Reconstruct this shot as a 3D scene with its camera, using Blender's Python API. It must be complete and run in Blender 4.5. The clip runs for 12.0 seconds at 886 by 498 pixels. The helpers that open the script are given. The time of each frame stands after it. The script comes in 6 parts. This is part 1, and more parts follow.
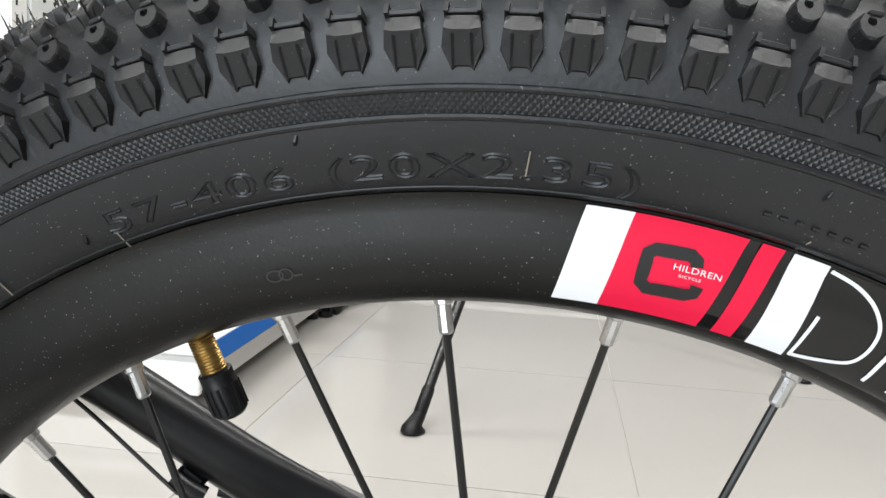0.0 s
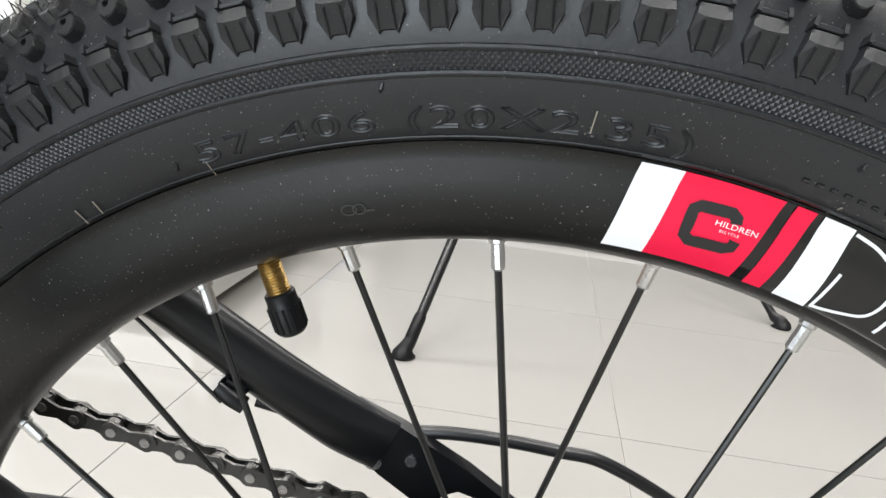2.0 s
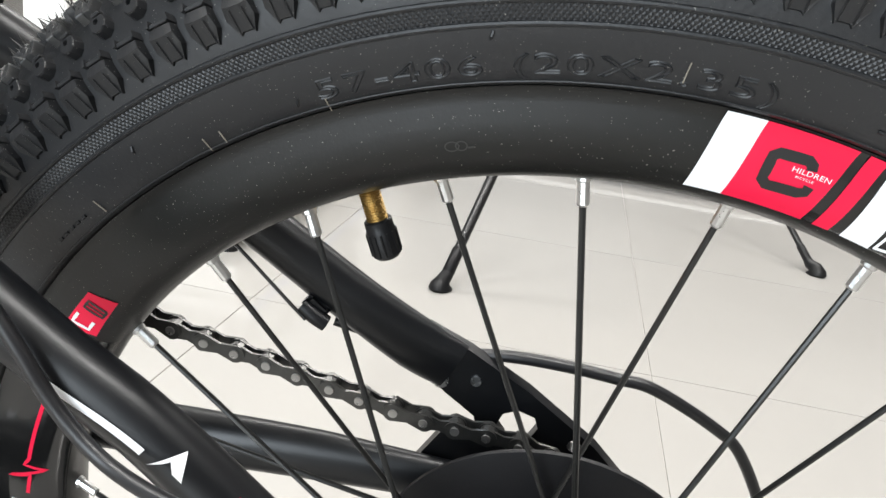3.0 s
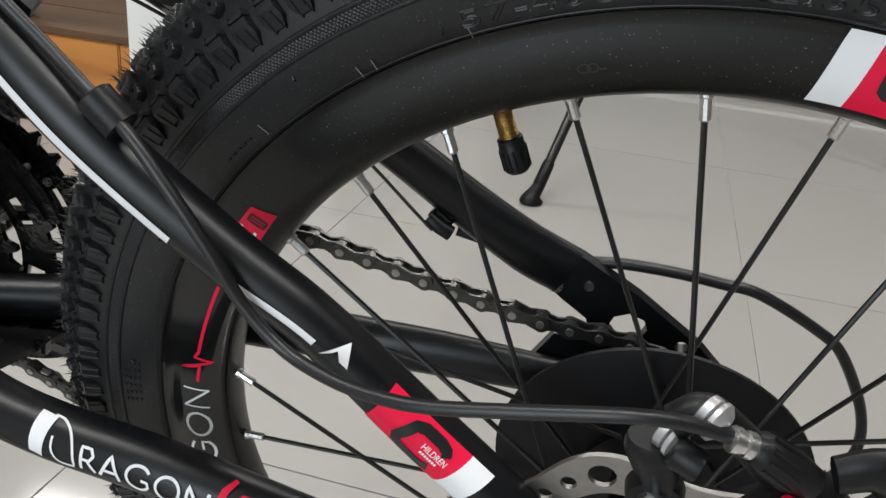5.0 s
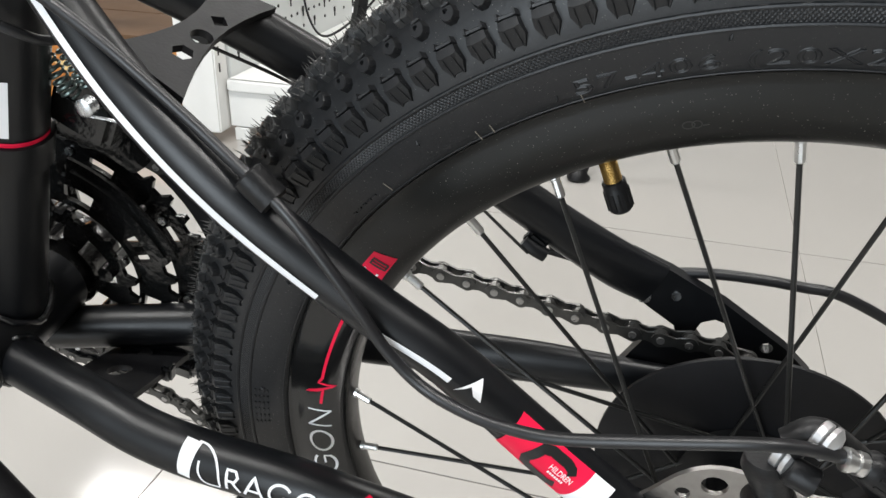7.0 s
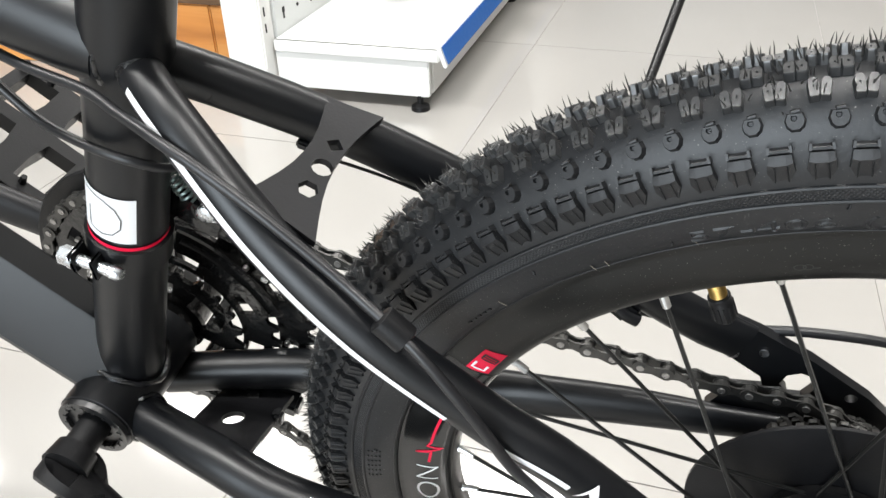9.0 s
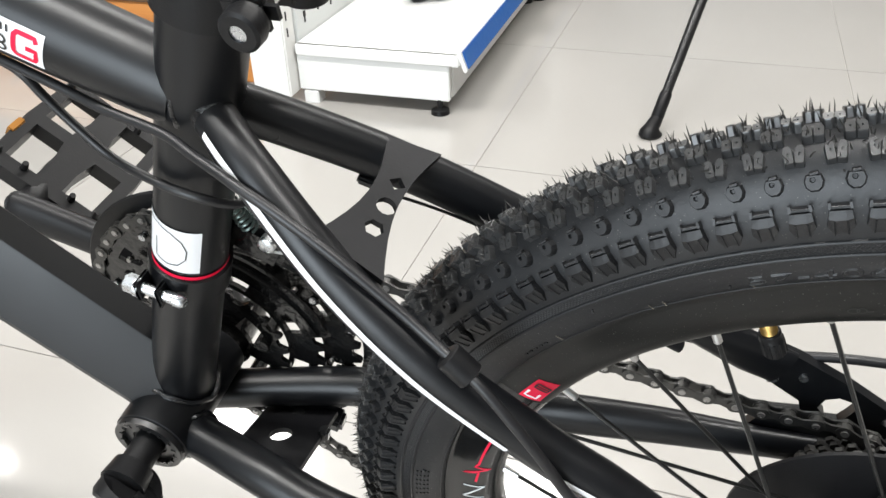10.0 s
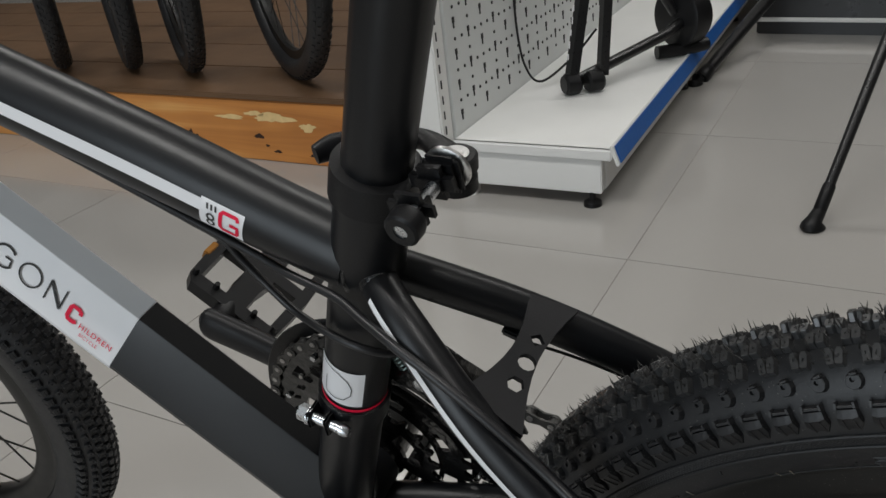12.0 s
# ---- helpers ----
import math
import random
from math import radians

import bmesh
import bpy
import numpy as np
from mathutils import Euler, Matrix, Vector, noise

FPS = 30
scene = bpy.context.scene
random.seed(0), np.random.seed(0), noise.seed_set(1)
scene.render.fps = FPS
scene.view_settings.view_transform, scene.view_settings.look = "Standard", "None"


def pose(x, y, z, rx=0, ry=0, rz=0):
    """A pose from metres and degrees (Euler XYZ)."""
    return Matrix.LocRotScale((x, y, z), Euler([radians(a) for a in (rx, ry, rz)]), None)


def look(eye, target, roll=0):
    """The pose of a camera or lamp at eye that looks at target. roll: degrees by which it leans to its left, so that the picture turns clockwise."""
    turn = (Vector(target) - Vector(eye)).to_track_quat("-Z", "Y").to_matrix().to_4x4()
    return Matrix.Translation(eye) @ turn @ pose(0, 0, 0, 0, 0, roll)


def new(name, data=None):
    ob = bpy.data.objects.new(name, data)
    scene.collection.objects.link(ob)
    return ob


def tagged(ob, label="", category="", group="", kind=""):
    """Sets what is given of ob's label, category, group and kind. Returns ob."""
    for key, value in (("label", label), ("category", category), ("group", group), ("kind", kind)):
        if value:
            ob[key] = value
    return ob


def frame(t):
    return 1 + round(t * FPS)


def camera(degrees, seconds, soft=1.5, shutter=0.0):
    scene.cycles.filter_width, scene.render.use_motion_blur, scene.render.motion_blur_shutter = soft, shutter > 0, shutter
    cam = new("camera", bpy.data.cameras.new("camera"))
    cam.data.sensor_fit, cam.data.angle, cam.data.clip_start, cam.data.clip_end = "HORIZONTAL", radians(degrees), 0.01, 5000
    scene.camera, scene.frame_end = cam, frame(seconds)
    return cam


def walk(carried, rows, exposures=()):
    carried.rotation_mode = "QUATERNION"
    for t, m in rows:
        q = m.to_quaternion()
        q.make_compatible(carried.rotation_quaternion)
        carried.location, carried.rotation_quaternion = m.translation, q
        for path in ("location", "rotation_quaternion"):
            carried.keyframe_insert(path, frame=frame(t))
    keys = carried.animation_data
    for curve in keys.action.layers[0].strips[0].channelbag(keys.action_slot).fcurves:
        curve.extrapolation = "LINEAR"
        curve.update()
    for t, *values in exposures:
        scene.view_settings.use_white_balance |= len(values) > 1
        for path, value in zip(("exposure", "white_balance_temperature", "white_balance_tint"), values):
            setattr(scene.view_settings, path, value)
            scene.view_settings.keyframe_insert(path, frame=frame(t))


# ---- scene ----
cam = camera(56.6, 12.0)
PATH = [
    (0, (0.007, -0.214, 0.465), (-0.225, 1.756, 0.205), 3.0),
    (0.5, (0.003, -0.215, 0.464), (-0.219, 1.75, 0.164), 3.7),
    (1, (0.0, -0.221, 0.464), (-0.2, 1.739, 0.119), 4.7),
    (1.5, (-0.003, -0.224, 0.466), (-0.185, 1.726, 0.061), 5.6),
    (2, (-0.008, -0.232, 0.469), (-0.192, 1.713, 0.043), 6.4),
    (2.5, (-0.019, -0.244, 0.469), (-0.205, 1.686, -0.021), 8.1),
    (3, (-0.022, -0.253, 0.471), (-0.252, 1.646, -0.115), 8.0),
    (4.8, (-0.032, -0.28, 0.48), (-0.397, 1.52, -0.312), 6.0),
    (5, (-0.033, -0.279, 0.477), (-0.42, 1.512, -0.325), 5.6),
    (5.5, (-0.038, -0.283, 0.475), (-0.456, 1.48, -0.373), 4.3),
    (6, (-0.041, -0.287, 0.482), (-0.456, 1.472, -0.375), 3.4),
    (6.5, (-0.05, -0.294, 0.494), (-0.492, 1.452, -0.375), 2.1),
    (7, (-0.058, -0.299, 0.509), (-0.516, 1.438, -0.37), 1.4),
    (7.5, (-0.064, -0.3, 0.527), (-0.54, 1.427, -0.362), 0.9),
    (7.7, (-0.067, -0.297, 0.535), (-0.563, 1.414, -0.375), 0.3),
    (9.3, (-0.096, -0.288, 0.588), (-0.612, 1.321, -0.481), -2.0),
    (9.5, (-0.1, -0.289, 0.591), (-0.608, 1.323, -0.479), -1.8),
    (10, (-0.108, -0.295, 0.602), (-0.644, 1.307, -0.469), -2.0),
    (10.5, (-0.11, -0.296, 0.619), (-0.707, 1.299, -0.429), -3.2),
    (11, (-0.113, -0.3, 0.626), (-0.827, 1.271, -0.386), -4.6),
    (11.5, (-0.105, -0.296, 0.636), (-0.912, 1.253, -0.338), -6.0),
    (12, (-0.095, -0.304, 0.651), (-0.999, 1.238, -0.247), -7.1),
]
EXPOSURES = [(0, 0.0), (0.5, 0.0), (1, 0.18), (1.5, 0.08), (2, 0.05), (3, 0.2), (4.8, -0.75), (5, -0.8), (5.5, -0.25), (6.5, -0.2), (7, -0.32), (7.7, -0.38), (9.5, 0.27), (10, 0.05), (10.5, -0.02), (11, -0.4), (11.5, -1.12), (12, -1.5)]
walk(cam, [(t, look(eye, target, roll)) for t, eye, target, roll in PATH], EXPOSURES)
LEAN_DEG, AXLE_Z = 10.05, 0.256      # the bicycle leans to its left on its side stand
TILE, TILE_AT, TILE_TURN = 0.596, (-0.433, 0.859), -0.9

# ---------------------------------------------------------------- world and light
world = bpy.data.worlds.new("sky")
scene.world = world
world.use_nodes = True
wn = world.node_tree.nodes
sky = wn.new("ShaderNodeTexSky")
sky.sky_type, sky.sun_disc = "NISHITA", False
sky.sun_elevation, sky.sun_rotation = radians(50), radians(200)
world.node_tree.links.new(sky.outputs[0], wn["Background"].inputs[0])
wn["Background"].inputs[1].default_value = 0.06

CEIL = 3.2


def area_lamp(name, at, target, sx, sy, watts, colour):
    data = bpy.data.lights.new(name, "AREA")
    data.shape, data.size, data.size_y, data.energy, data.color = "RECTANGLE", sx, sy, watts, colour
    ob = new(name, data)
    ob.matrix_world = look(at, target)
    return ob


# daylight through the open shop front behind the camera, and unseen ceiling panels added for overhead light
area_lamp("shop_front_daylight", (-0.95, -3.55, 1.35), (-0.95, 0.0, 1.2), 1.9, 2.4, 150, (0.84, 0.93, 1.0))
PANELS = [(-2.5, -0.45), (-0.7, -0.45), (1.1, -0.45), (-2.5, 2.9), (-0.7, 2.9), (1.1, 2.9)]
for px_, py_ in PANELS:
    area_lamp("added_panel_light", (px_, py_, CEIL - 0.06), (px_, py_ + 0.001, 0), 1.18, 0.30, 60, (1.0, 0.985, 0.96))


# ---------------------------------------------------------------- materials
def mat(name, colour, rough=0.5, metal=0.0, noise_scale=40.0, var=0.15, bump=0.0, bump_scale=200.0, spec=0.5, coat=0.0,
        specks=0.0, rough_var=0.08, colour2=None):
    m = bpy.data.materials.new(name)
    m.use_nodes = True
    nt = m.node_tree
    n, l = nt.nodes, nt.links
    b = n["Principled BSDF"]
    tc = n.new("ShaderNodeTexCoord")
    no = n.new("ShaderNodeTexNoise")
    no.inputs["Scale"].default_value, no.inputs["Detail"].default_value = noise_scale, 6
    l.new(tc.outputs["Object"], no.inputs["Vector"])
    ramp = n.new("ShaderNodeMix")
    ramp.data_type = "RGBA"
    c2 = colour2 or tuple(min(1, c * (1 + var) + var * 0.004) for c in colour)
    ramp.inputs["A"].default_value = (*[c * (1 - var) for c in colour], 1)
    ramp.inputs["B"].default_value = (*c2, 1)
    l.new(no.outputs["Fac"], ramp.inputs["Factor"])
    out = ramp.outputs["Result"]
    if specks:
        no2 = n.new("ShaderNodeTexNoise")
        no2.inputs["Scale"].default_value, no2.inputs["Detail"].default_value = 1700, 1
        l.new(tc.outputs["Object"], no2.inputs["Vector"])
        gate = n.new("ShaderNodeMapRange")
        gate.inputs["From Min"].default_value, gate.inputs["From Max"].default_value = 0.735, 0.77
        l.new(no2.outputs["Fac"], gate.inputs["Value"])
        mul = n.new("ShaderNodeMath")
        mul.operation, mul.inputs[1].default_value = "MULTIPLY", specks
        l.new(gate.outputs["Result"], mul.inputs[0])
        mx = n.new("ShaderNodeMix")
        mx.data_type = "RGBA"
        mx.inputs["B"].default_value = (0.35, 0.33, 0.30, 1)
        l.new(mul.outputs[0], mx.inputs["Factor"])
        l.new(out, mx.inputs["A"])
        out = mx.outputs["Result"]
    l.new(out, b.inputs["Base Color"])
    mr = n.new("ShaderNodeMapRange")
    mr.inputs["To Min"].default_value, mr.inputs["To Max"].default_value = max(0.02, rough - rough_var), min(1, rough + rough_var)
    no3 = n.new("ShaderNodeTexNoise")
    no3.inputs["Scale"].default_value, no3.inputs["Detail"].default_value = noise_scale * 3.1, 4
    l.new(tc.outputs["Object"], no3.inputs["Vector"])
    l.new(no3.outputs["Fac"], mr.inputs["Value"])
    l.new(mr.outputs["Result"], b.inputs["Roughness"])
    b.inputs["Metallic"].default_value = metal
    b.inputs["Specular IOR Level"].default_value = spec
    b.inputs["Coat Weight"].default_value = coat
    b.inputs["Coat Roughness"].default_value = 0.08
    if bump:
        nb = n.new("ShaderNodeTexNoise")
        nb.inputs["Scale"].default_value, nb.inputs["Detail"].default_value = bump_scale, 5
        l.new(tc.outputs["Object"], nb.inputs["Vector"])
        bp = n.new("ShaderNodeBump")
        bp.inputs["Strength"].default_value, bp.inputs["Distance"].default_value = bump, 0.001
        l.new(nb.outputs["Fac"], bp.inputs["Height"])
        l.new(bp.outputs["Normal"], b.inputs["Normal"])
    return m


RUBBER = mat("tyre_rubber", (0.0122, 0.0126, 0.0138), 0.44, 0, 30, 0.25, 0.10, 700, 0.45, specks=0.6)
# crown knobs: shinier rubber, its colour also lightened for light on their tops
LITRUBBER = mat("lit_tread_rubber", (0.034, 0.0343, 0.0348), 0.30, 0, 60, 0.3, 0.15, 500, 0.75, specks=0.4)
HAIR = mat("rubber_hair", (0.035, 0.034, 0.032), 0.5)
THREAD = mat("pale_thread", (0.30, 0.27, 0.22), 0.7)
PAINT = mat("satin_black_paint", (0.0030, 0.0034, 0.0044), 0.37, 0, 12, 0.15, 0.03, 900, 0.42, rough_var=0.05)
RIMBLACK = mat("black_anodised_rim", (0.0052, 0.0052, 0.0046), 0.36, 0, 25, 0.3, 0.05, 900, 0.38, specks=0.55)
GLOSSBLACK = mat("gloss_black_vinyl", (0.008, 0.008, 0.008), 0.12, 0, 20, 0.1, 0, 100, 0.5)
WELD = mat("painted_weld_bead", (0.004, 0.0044, 0.0054), 0.18, 0, 90, 0.2, 0.6, 420, 0.9)
PLASTIC = mat("black_plastic", (0.006, 0.006, 0.0066), 0.42, 0, 60, 0.2, 0.12, 800, 0.28)
DISCPLASTIC = mat("dull_black_plastic", (0.0060, 0.0060, 0.0072), 0.50, 0, 60, 0.2, 0.08, 800, 0.3)
CABLE = mat("cable_housing", (0.008, 0.008, 0.009), 0.40, 0, 60, 0.2)
BLACKSTEEL = mat("black_steel", (0.010, 0.010, 0.0105), 0.3, 0.1, 50, 0.3)
GREASY = mat("oily_black_steel", (0.005, 0.005, 0.005), 0.12, 0.1, 50, 0.3, 0.9, 170, 0.7)
SPOKEBLACK = mat("black_spoke_steel", (0.025, 0.025, 0.024), 0.32, 0.4, 80, 0.2)
SILVER = mat("plated_nipple", (0.72, 0.72, 0.71), 0.30, 1.0, 200, 0.12, 0.1, 900)
ZINC = mat("zinc_bolt", (0.62, 0.64, 0.66), 0.28, 1.0, 150, 0.2)
BRASS = mat("valve_brass", (0.42, 0.27, 0.09), 0.42, 1.0, 300, 0.35, 0.3, 500)
ROTOR = mat("brushed_steel", (0.36, 0.35, 0.34), 0.36, 1.0, 300, 0.12, 0.1, 900)
WASHER = mat("cast_silver_washer", (0.55, 0.55, 0.55), 0.38, 0.8, 120, 0.12)
CHAIN = mat("chain_steel", (0.09, 0.089, 0.086), 0.32, 0.85, 150, 0.35, 0.15, 500)
CHAINPIN = mat("chain_pin_steel", (0.42, 0.41, 0.40), 0.3, 0.9, 150, 0.3)
WHITE = mat("white_vinyl", (0.86, 0.86, 0.87), 0.40, 0, 30, 0.03, spec=0.3)
PALE = mat("pale_grey_vinyl", (0.62, 0.65, 0.68), 0.35, 0, 30, 0.03)
RED = mat("red_vinyl", (0.80, 0.010, 0.055), 0.42, 0, 30, 0.05, spec=0.25)
FAINT = mat("faint_grey_print", (0.030, 0.030, 0.028), 0.45, 0, 30, 0.2)
INK = mat("black_ink", (0.010, 0.010, 0.010), 0.4, 0, 30, 0.1)
ORANGE = mat("amber_reflector", (0.30, 0.13, 0.025), 0.2, 0, 80, 0.2)
TILEM = mat("polished_beige_tile", (0.372, 0.358, 0.338), 0.09, 0, 2.2, 0.06, 0.006, 3.0, 0.55, rough_var=0.03)
GROUT = mat("grey_grout", (0.36, 0.34, 0.32), 0.8, 0, 60, 0.2)
SHELFWHITE = mat("white_powder_coat", (0.80, 0.80, 0.78), 0.4, 0, 12, 0.03, 0.05, 600)
PEGWHITE = mat("grey_white_pegboard", (0.66, 0.68, 0.67), 0.45, 0, 12, 0.03)
HOLE = mat("dark_slot", (0.02, 0.02, 0.02), 0.8)
BLUE = mat("blue_price_strip", (0.012, 0.10, 0.36), 0.35, 0, 30, 0.06)
# walls are out of view; kept dark so they bounce little light
WALLM = mat("darkened_wall_paint", (0.26, 0.25, 0.24), 0.7, 0, 3, 0.05, 0.05, 120)
CEILM = mat("white_ceiling_paint", (0.75, 0.74, 0.72), 0.8, 0, 3, 0.03)
DARKCAB = mat("dark_cabinet", (0.02, 0.02, 0.021), 0.3, 0, 10, 0.2)
SPRING = mat("spring_steel", (0.10, 0.13, 0.12), 0.35, 0.7, 90, 0.2)


def wood_material():
    m = bpy.data.materials.new("varnished_pine")
    m.use_nodes = True
    n, l = m.node_tree.nodes, m.node_tree.links
    b = n["Principled BSDF"]
    tc = n.new("ShaderNodeTexCoord")
    mp = n.new("ShaderNodeMapping")
    mp.inputs["Scale"].default_value = (0.35, 5.0, 5.0)
    l.new(tc.outputs["Object"], mp.inputs["Vector"])
    n1 = n.new("ShaderNodeTexNoise")
    n1.inputs["Scale"].default_value, n1.inputs["Detail"].default_value, n1.inputs["Distortion"].default_value = 3.2, 8, 1.2
    l.new(mp.outputs[0], n1.inputs["Vector"])
    n2 = n.new("ShaderNodeTexNoise")
    n2.inputs["Scale"].default_value, n2.inputs["Detail"].default_value = 2.0, 3
    l.new(tc.outputs["Object"], n2.inputs["Vector"])
    r = n.new("ShaderNodeValToRGB")
    e = r.color_ramp.elements
    e[0].position, e[0].color = 0.30, (0.30, 0.10, 0.025, 1)
    e[1].position, e[1].color = 0.66, (0.74, 0.40, 0.13, 1)
    mid = e.new(0.5)
    mid.color = (0.56, 0.23, 0.058, 1)
    mx = n.new("ShaderNodeMath")
    mx.operation = "MULTIPLY_ADD"
    mx.inputs[1].default_value, mx.inputs[2].default_value = 0.45, 0.02
    l.new(n2.outputs["Fac"], mx.inputs[0])
    ad = n.new("ShaderNodeMath")
    ad.operation = "ADD"
    l.new(mx.outputs[0], ad.inputs[0])
    half = n.new("ShaderNodeMath")
    half.operation, half.inputs[1].default_value = "MULTIPLY", 0.55
    l.new(n1.outputs["Fac"], half.inputs[0])
    l.new(half.outputs[0], ad.inputs[1])
    l.new(ad.outputs[0], r.inputs["Fac"])
    # dark knots
    vo = n.new("ShaderNodeTexVoronoi")
    vo.inputs["Scale"].default_value = 2.3
    l.new(tc.outputs["Object"], vo.inputs["Vector"])
    kn = n.new("ShaderNodeMapRange")
    kn.inputs["From Min"].default_value, kn.inputs["From Max"].default_value = 0.035, 0.06
    kn.inputs["To Min"].default_value, kn.inputs["To Max"].default_value = 0.85, 0.0
    l.new(vo.outputs["Distance"], kn.inputs["Value"])
    mk = n.new("ShaderNodeMix")
    mk.data_type = "RGBA"
    mk.inputs["B"].default_value = (0.05, 0.02, 0.01, 1)
    l.new(kn.outputs["Result"], mk.inputs["Factor"])
    l.new(r.outputs["Color"], mk.inputs["A"])
    l.new(mk.outputs["Result"], b.inputs["Base Color"])
    b.inputs["Roughness"].default_value = 0.3
    return m


WOOD = wood_material()
# platform top: the shade lying on it is put into this darker brown
SHADEDWOOD = mat("shaded_brown_wood", (0.120, 0.068, 0.036), 0.55, 0, 5, 0.35, 0.1, 60, 0.3)
PALEWOOD = mat("bare_pale_wood", (0.72, 0.52, 0.24), 0.6, 0, 60, 0.2)
KNOT = mat("dark_wood_knot", (0.03, 0.012, 0.006), 0.5, 0, 60, 0.2)


def glow(name, colour, strength):
    m = bpy.data.materials.new(name)
    m.use_nodes = True
    b = m.node_tree.nodes["Principled BSDF"]
    b.inputs["Base Color"].default_value = (0.8, 0.8, 0.8, 1)
    b.inputs["Emission Color"].default_value = (*colour, 1)
    b.inputs["Emission Strength"].default_value = strength
    return m


LAMPGLOW = glow("lamp_diffuser", (1.0, 0.97, 0.92), 6.0)
SPOTGLOW = glow("downlight_lens", (1.0, 0.98, 0.94), 60.0)


# ---------------------------------------------------------------- mesh helpers
def part(name, bm, material, parent=None, label="", sharp=38):
    me = bpy.data.meshes.new(name)
    bmesh.ops.recalc_face_normals(bm, faces=bm.faces)
    bm.to_mesh(me)
    bm.free()
    me.materials.append(material)
    for p in me.polygons:
        p.use_smooth = True
    me.set_sharp_from_angle(angle=radians(sharp))
    ob = new(name, me)
    if parent:
        ob.parent = parent
    if label:
        tagged(ob, label)
    return ob


def share(name, me, parent, m):
    ob = new(name, me)
    ob.parent = parent
    ob.matrix_local = m
    return ob


def V(*a):
    return Vector(a)


def smooth_path(pts, per=8):
    """Catmull-Rom through the given points; returns points and the running parameter."""
    p = [Vector(q) for q in pts]
    p = [p[0] * 2 - p[1]] + p + [p[-1] * 2 - p[-2]]
    out, par = [], []
    for i in range(1, len(p) - 2):
        for j in range(per):
            t = j / per
            a, b, c, d = p[i - 1], p[i], p[i + 1], p[i + 2]
            out.append(0.5 * ((2 * b) + (c - a) * t + (2 * a - 5 * b + 4 * c - d) * t * t + (3 * b - a - 3 * c + d) * t ** 3))
            par.append(i - 1 + t)
    out.append(p[-2])
    par.append(len(pts) - 1)
    return out, par


def frames(pts, up=None):
    res, n0 = [], None
    for i, q in enumerate(pts):
        d = (pts[min(i + 1, len(pts) - 1)] - pts[max(i - 1, 0)]).normalized()
        if n0 is None or up is not None:
            ref = Vector(up) if up is not None else (V(0, 0, 1) if abs(d.z) < 0.9 else V(1, 0, 0))
            n0 = (ref - d * ref.dot(d)).normalized()
        else:
            n0 = (n0 - d * n0.dot(d)).normalized()
        res.append((q, d, n0, d.cross(n0)))
    return res


def sweep(bm, pts, radii, seg=16, per=8, up=None, raw=False):
    """A tube; radii: one number, or for each point (along up, across)."""
    if raw:
        path, par = [Vector(q) for q in pts], list(range(len(pts)))
    else:
        path, par = smooth_path(pts, per)
    if isinstance(radii, (int, float)):
        radii = [(radii, radii)] * len(pts)
    radii = [r if isinstance(r, tuple) else (r, r) for r in radii]
    ra = np.interp(par, range(len(pts)), [r[0] for r in radii])
    rb = np.interp(par, range(len(pts)), [r[1] for r in radii])
    rings = []
    for (q, d, u, w), a, b in zip(frames(path, up), ra, rb):
        rings.append([bm.verts.new(q + u * (a * math.cos(2 * math.pi * k / seg)) + w * (b * math.sin(2 * math.pi * k / seg))) for k in range(seg)])
    for A, B in zip(rings, rings[1:]):
        for k in range(seg):
            bm.faces.new((A[k], A[(k + 1) % seg], B[(k + 1) % seg], B[k]))
    bm.faces.new(rings[0][::-1])
    bm.faces.new(rings[-1])
    return path


def cyl(bm, a, b, r, r2=None, seg=20):
    sweep(bm, [a, b], [r, r if r2 is None else r2], seg, raw=True)


def box(bm, size, m=None, bevel=0.0, seg=2):
    t = bmesh.new()
    bmesh.ops.create_cube(t, size=1)
    bmesh.ops.scale(t, vec=size, verts=t.verts)
    if bevel:
        bmesh.ops.bevel(t, geom=t.edges[:], offset=bevel, segments=seg, affect="EDGES")
    bmesh.ops.transform(t, matrix=m or Matrix(), verts=t.verts)
    join(bm, t)


def join(bm, t):
    vs = [bm.verts.new(v.co) for v in t.verts]
    t.verts.index_update()
    for f in t.faces:
        bm.faces.new([vs[v.index] for v in f.verts])
    t.free()


def prism(bm, outline, holes, thick, m=None):
    """A flat plate with holes, outline in local x, y, thickness along z."""
    t = bmesh.new()
    edges = []
    for loop in [outline] + list(holes):
        vs = [t.verts.new((x, y, 0)) for x, y in loop]
        edges += [t.edges.new((vs[i], vs[(i + 1) % len(vs)])) for i in range(len(vs))]
    bmesh.ops.triangle_fill(t, edges=edges, use_beauty=True)
    r = bmesh.ops.extrude_face_region(t, geom=t.faces[:])
    bmesh.ops.translate(t, vec=(0, 0, thick), verts=[v for v in r["geom"] if isinstance(v, bmesh.types.BMVert)])
    bmesh.ops.translate(t, vec=(0, 0, -thick / 2), verts=t.verts)
    bmesh.ops.transform(t, matrix=m or Matrix(), verts=t.verts)
    join(bm, t)


def circle(cx, cy, r, n=20):
    return [(cx + r * math.cos(2 * math.pi * k / n), cy + r * math.sin(2 * math.pi * k / n)) for k in range(n)]


def axes_matrix(o, x, y, z):
    m = Matrix((x, y, z)).transposed().to_4x4()
    m.translation = o
    return m


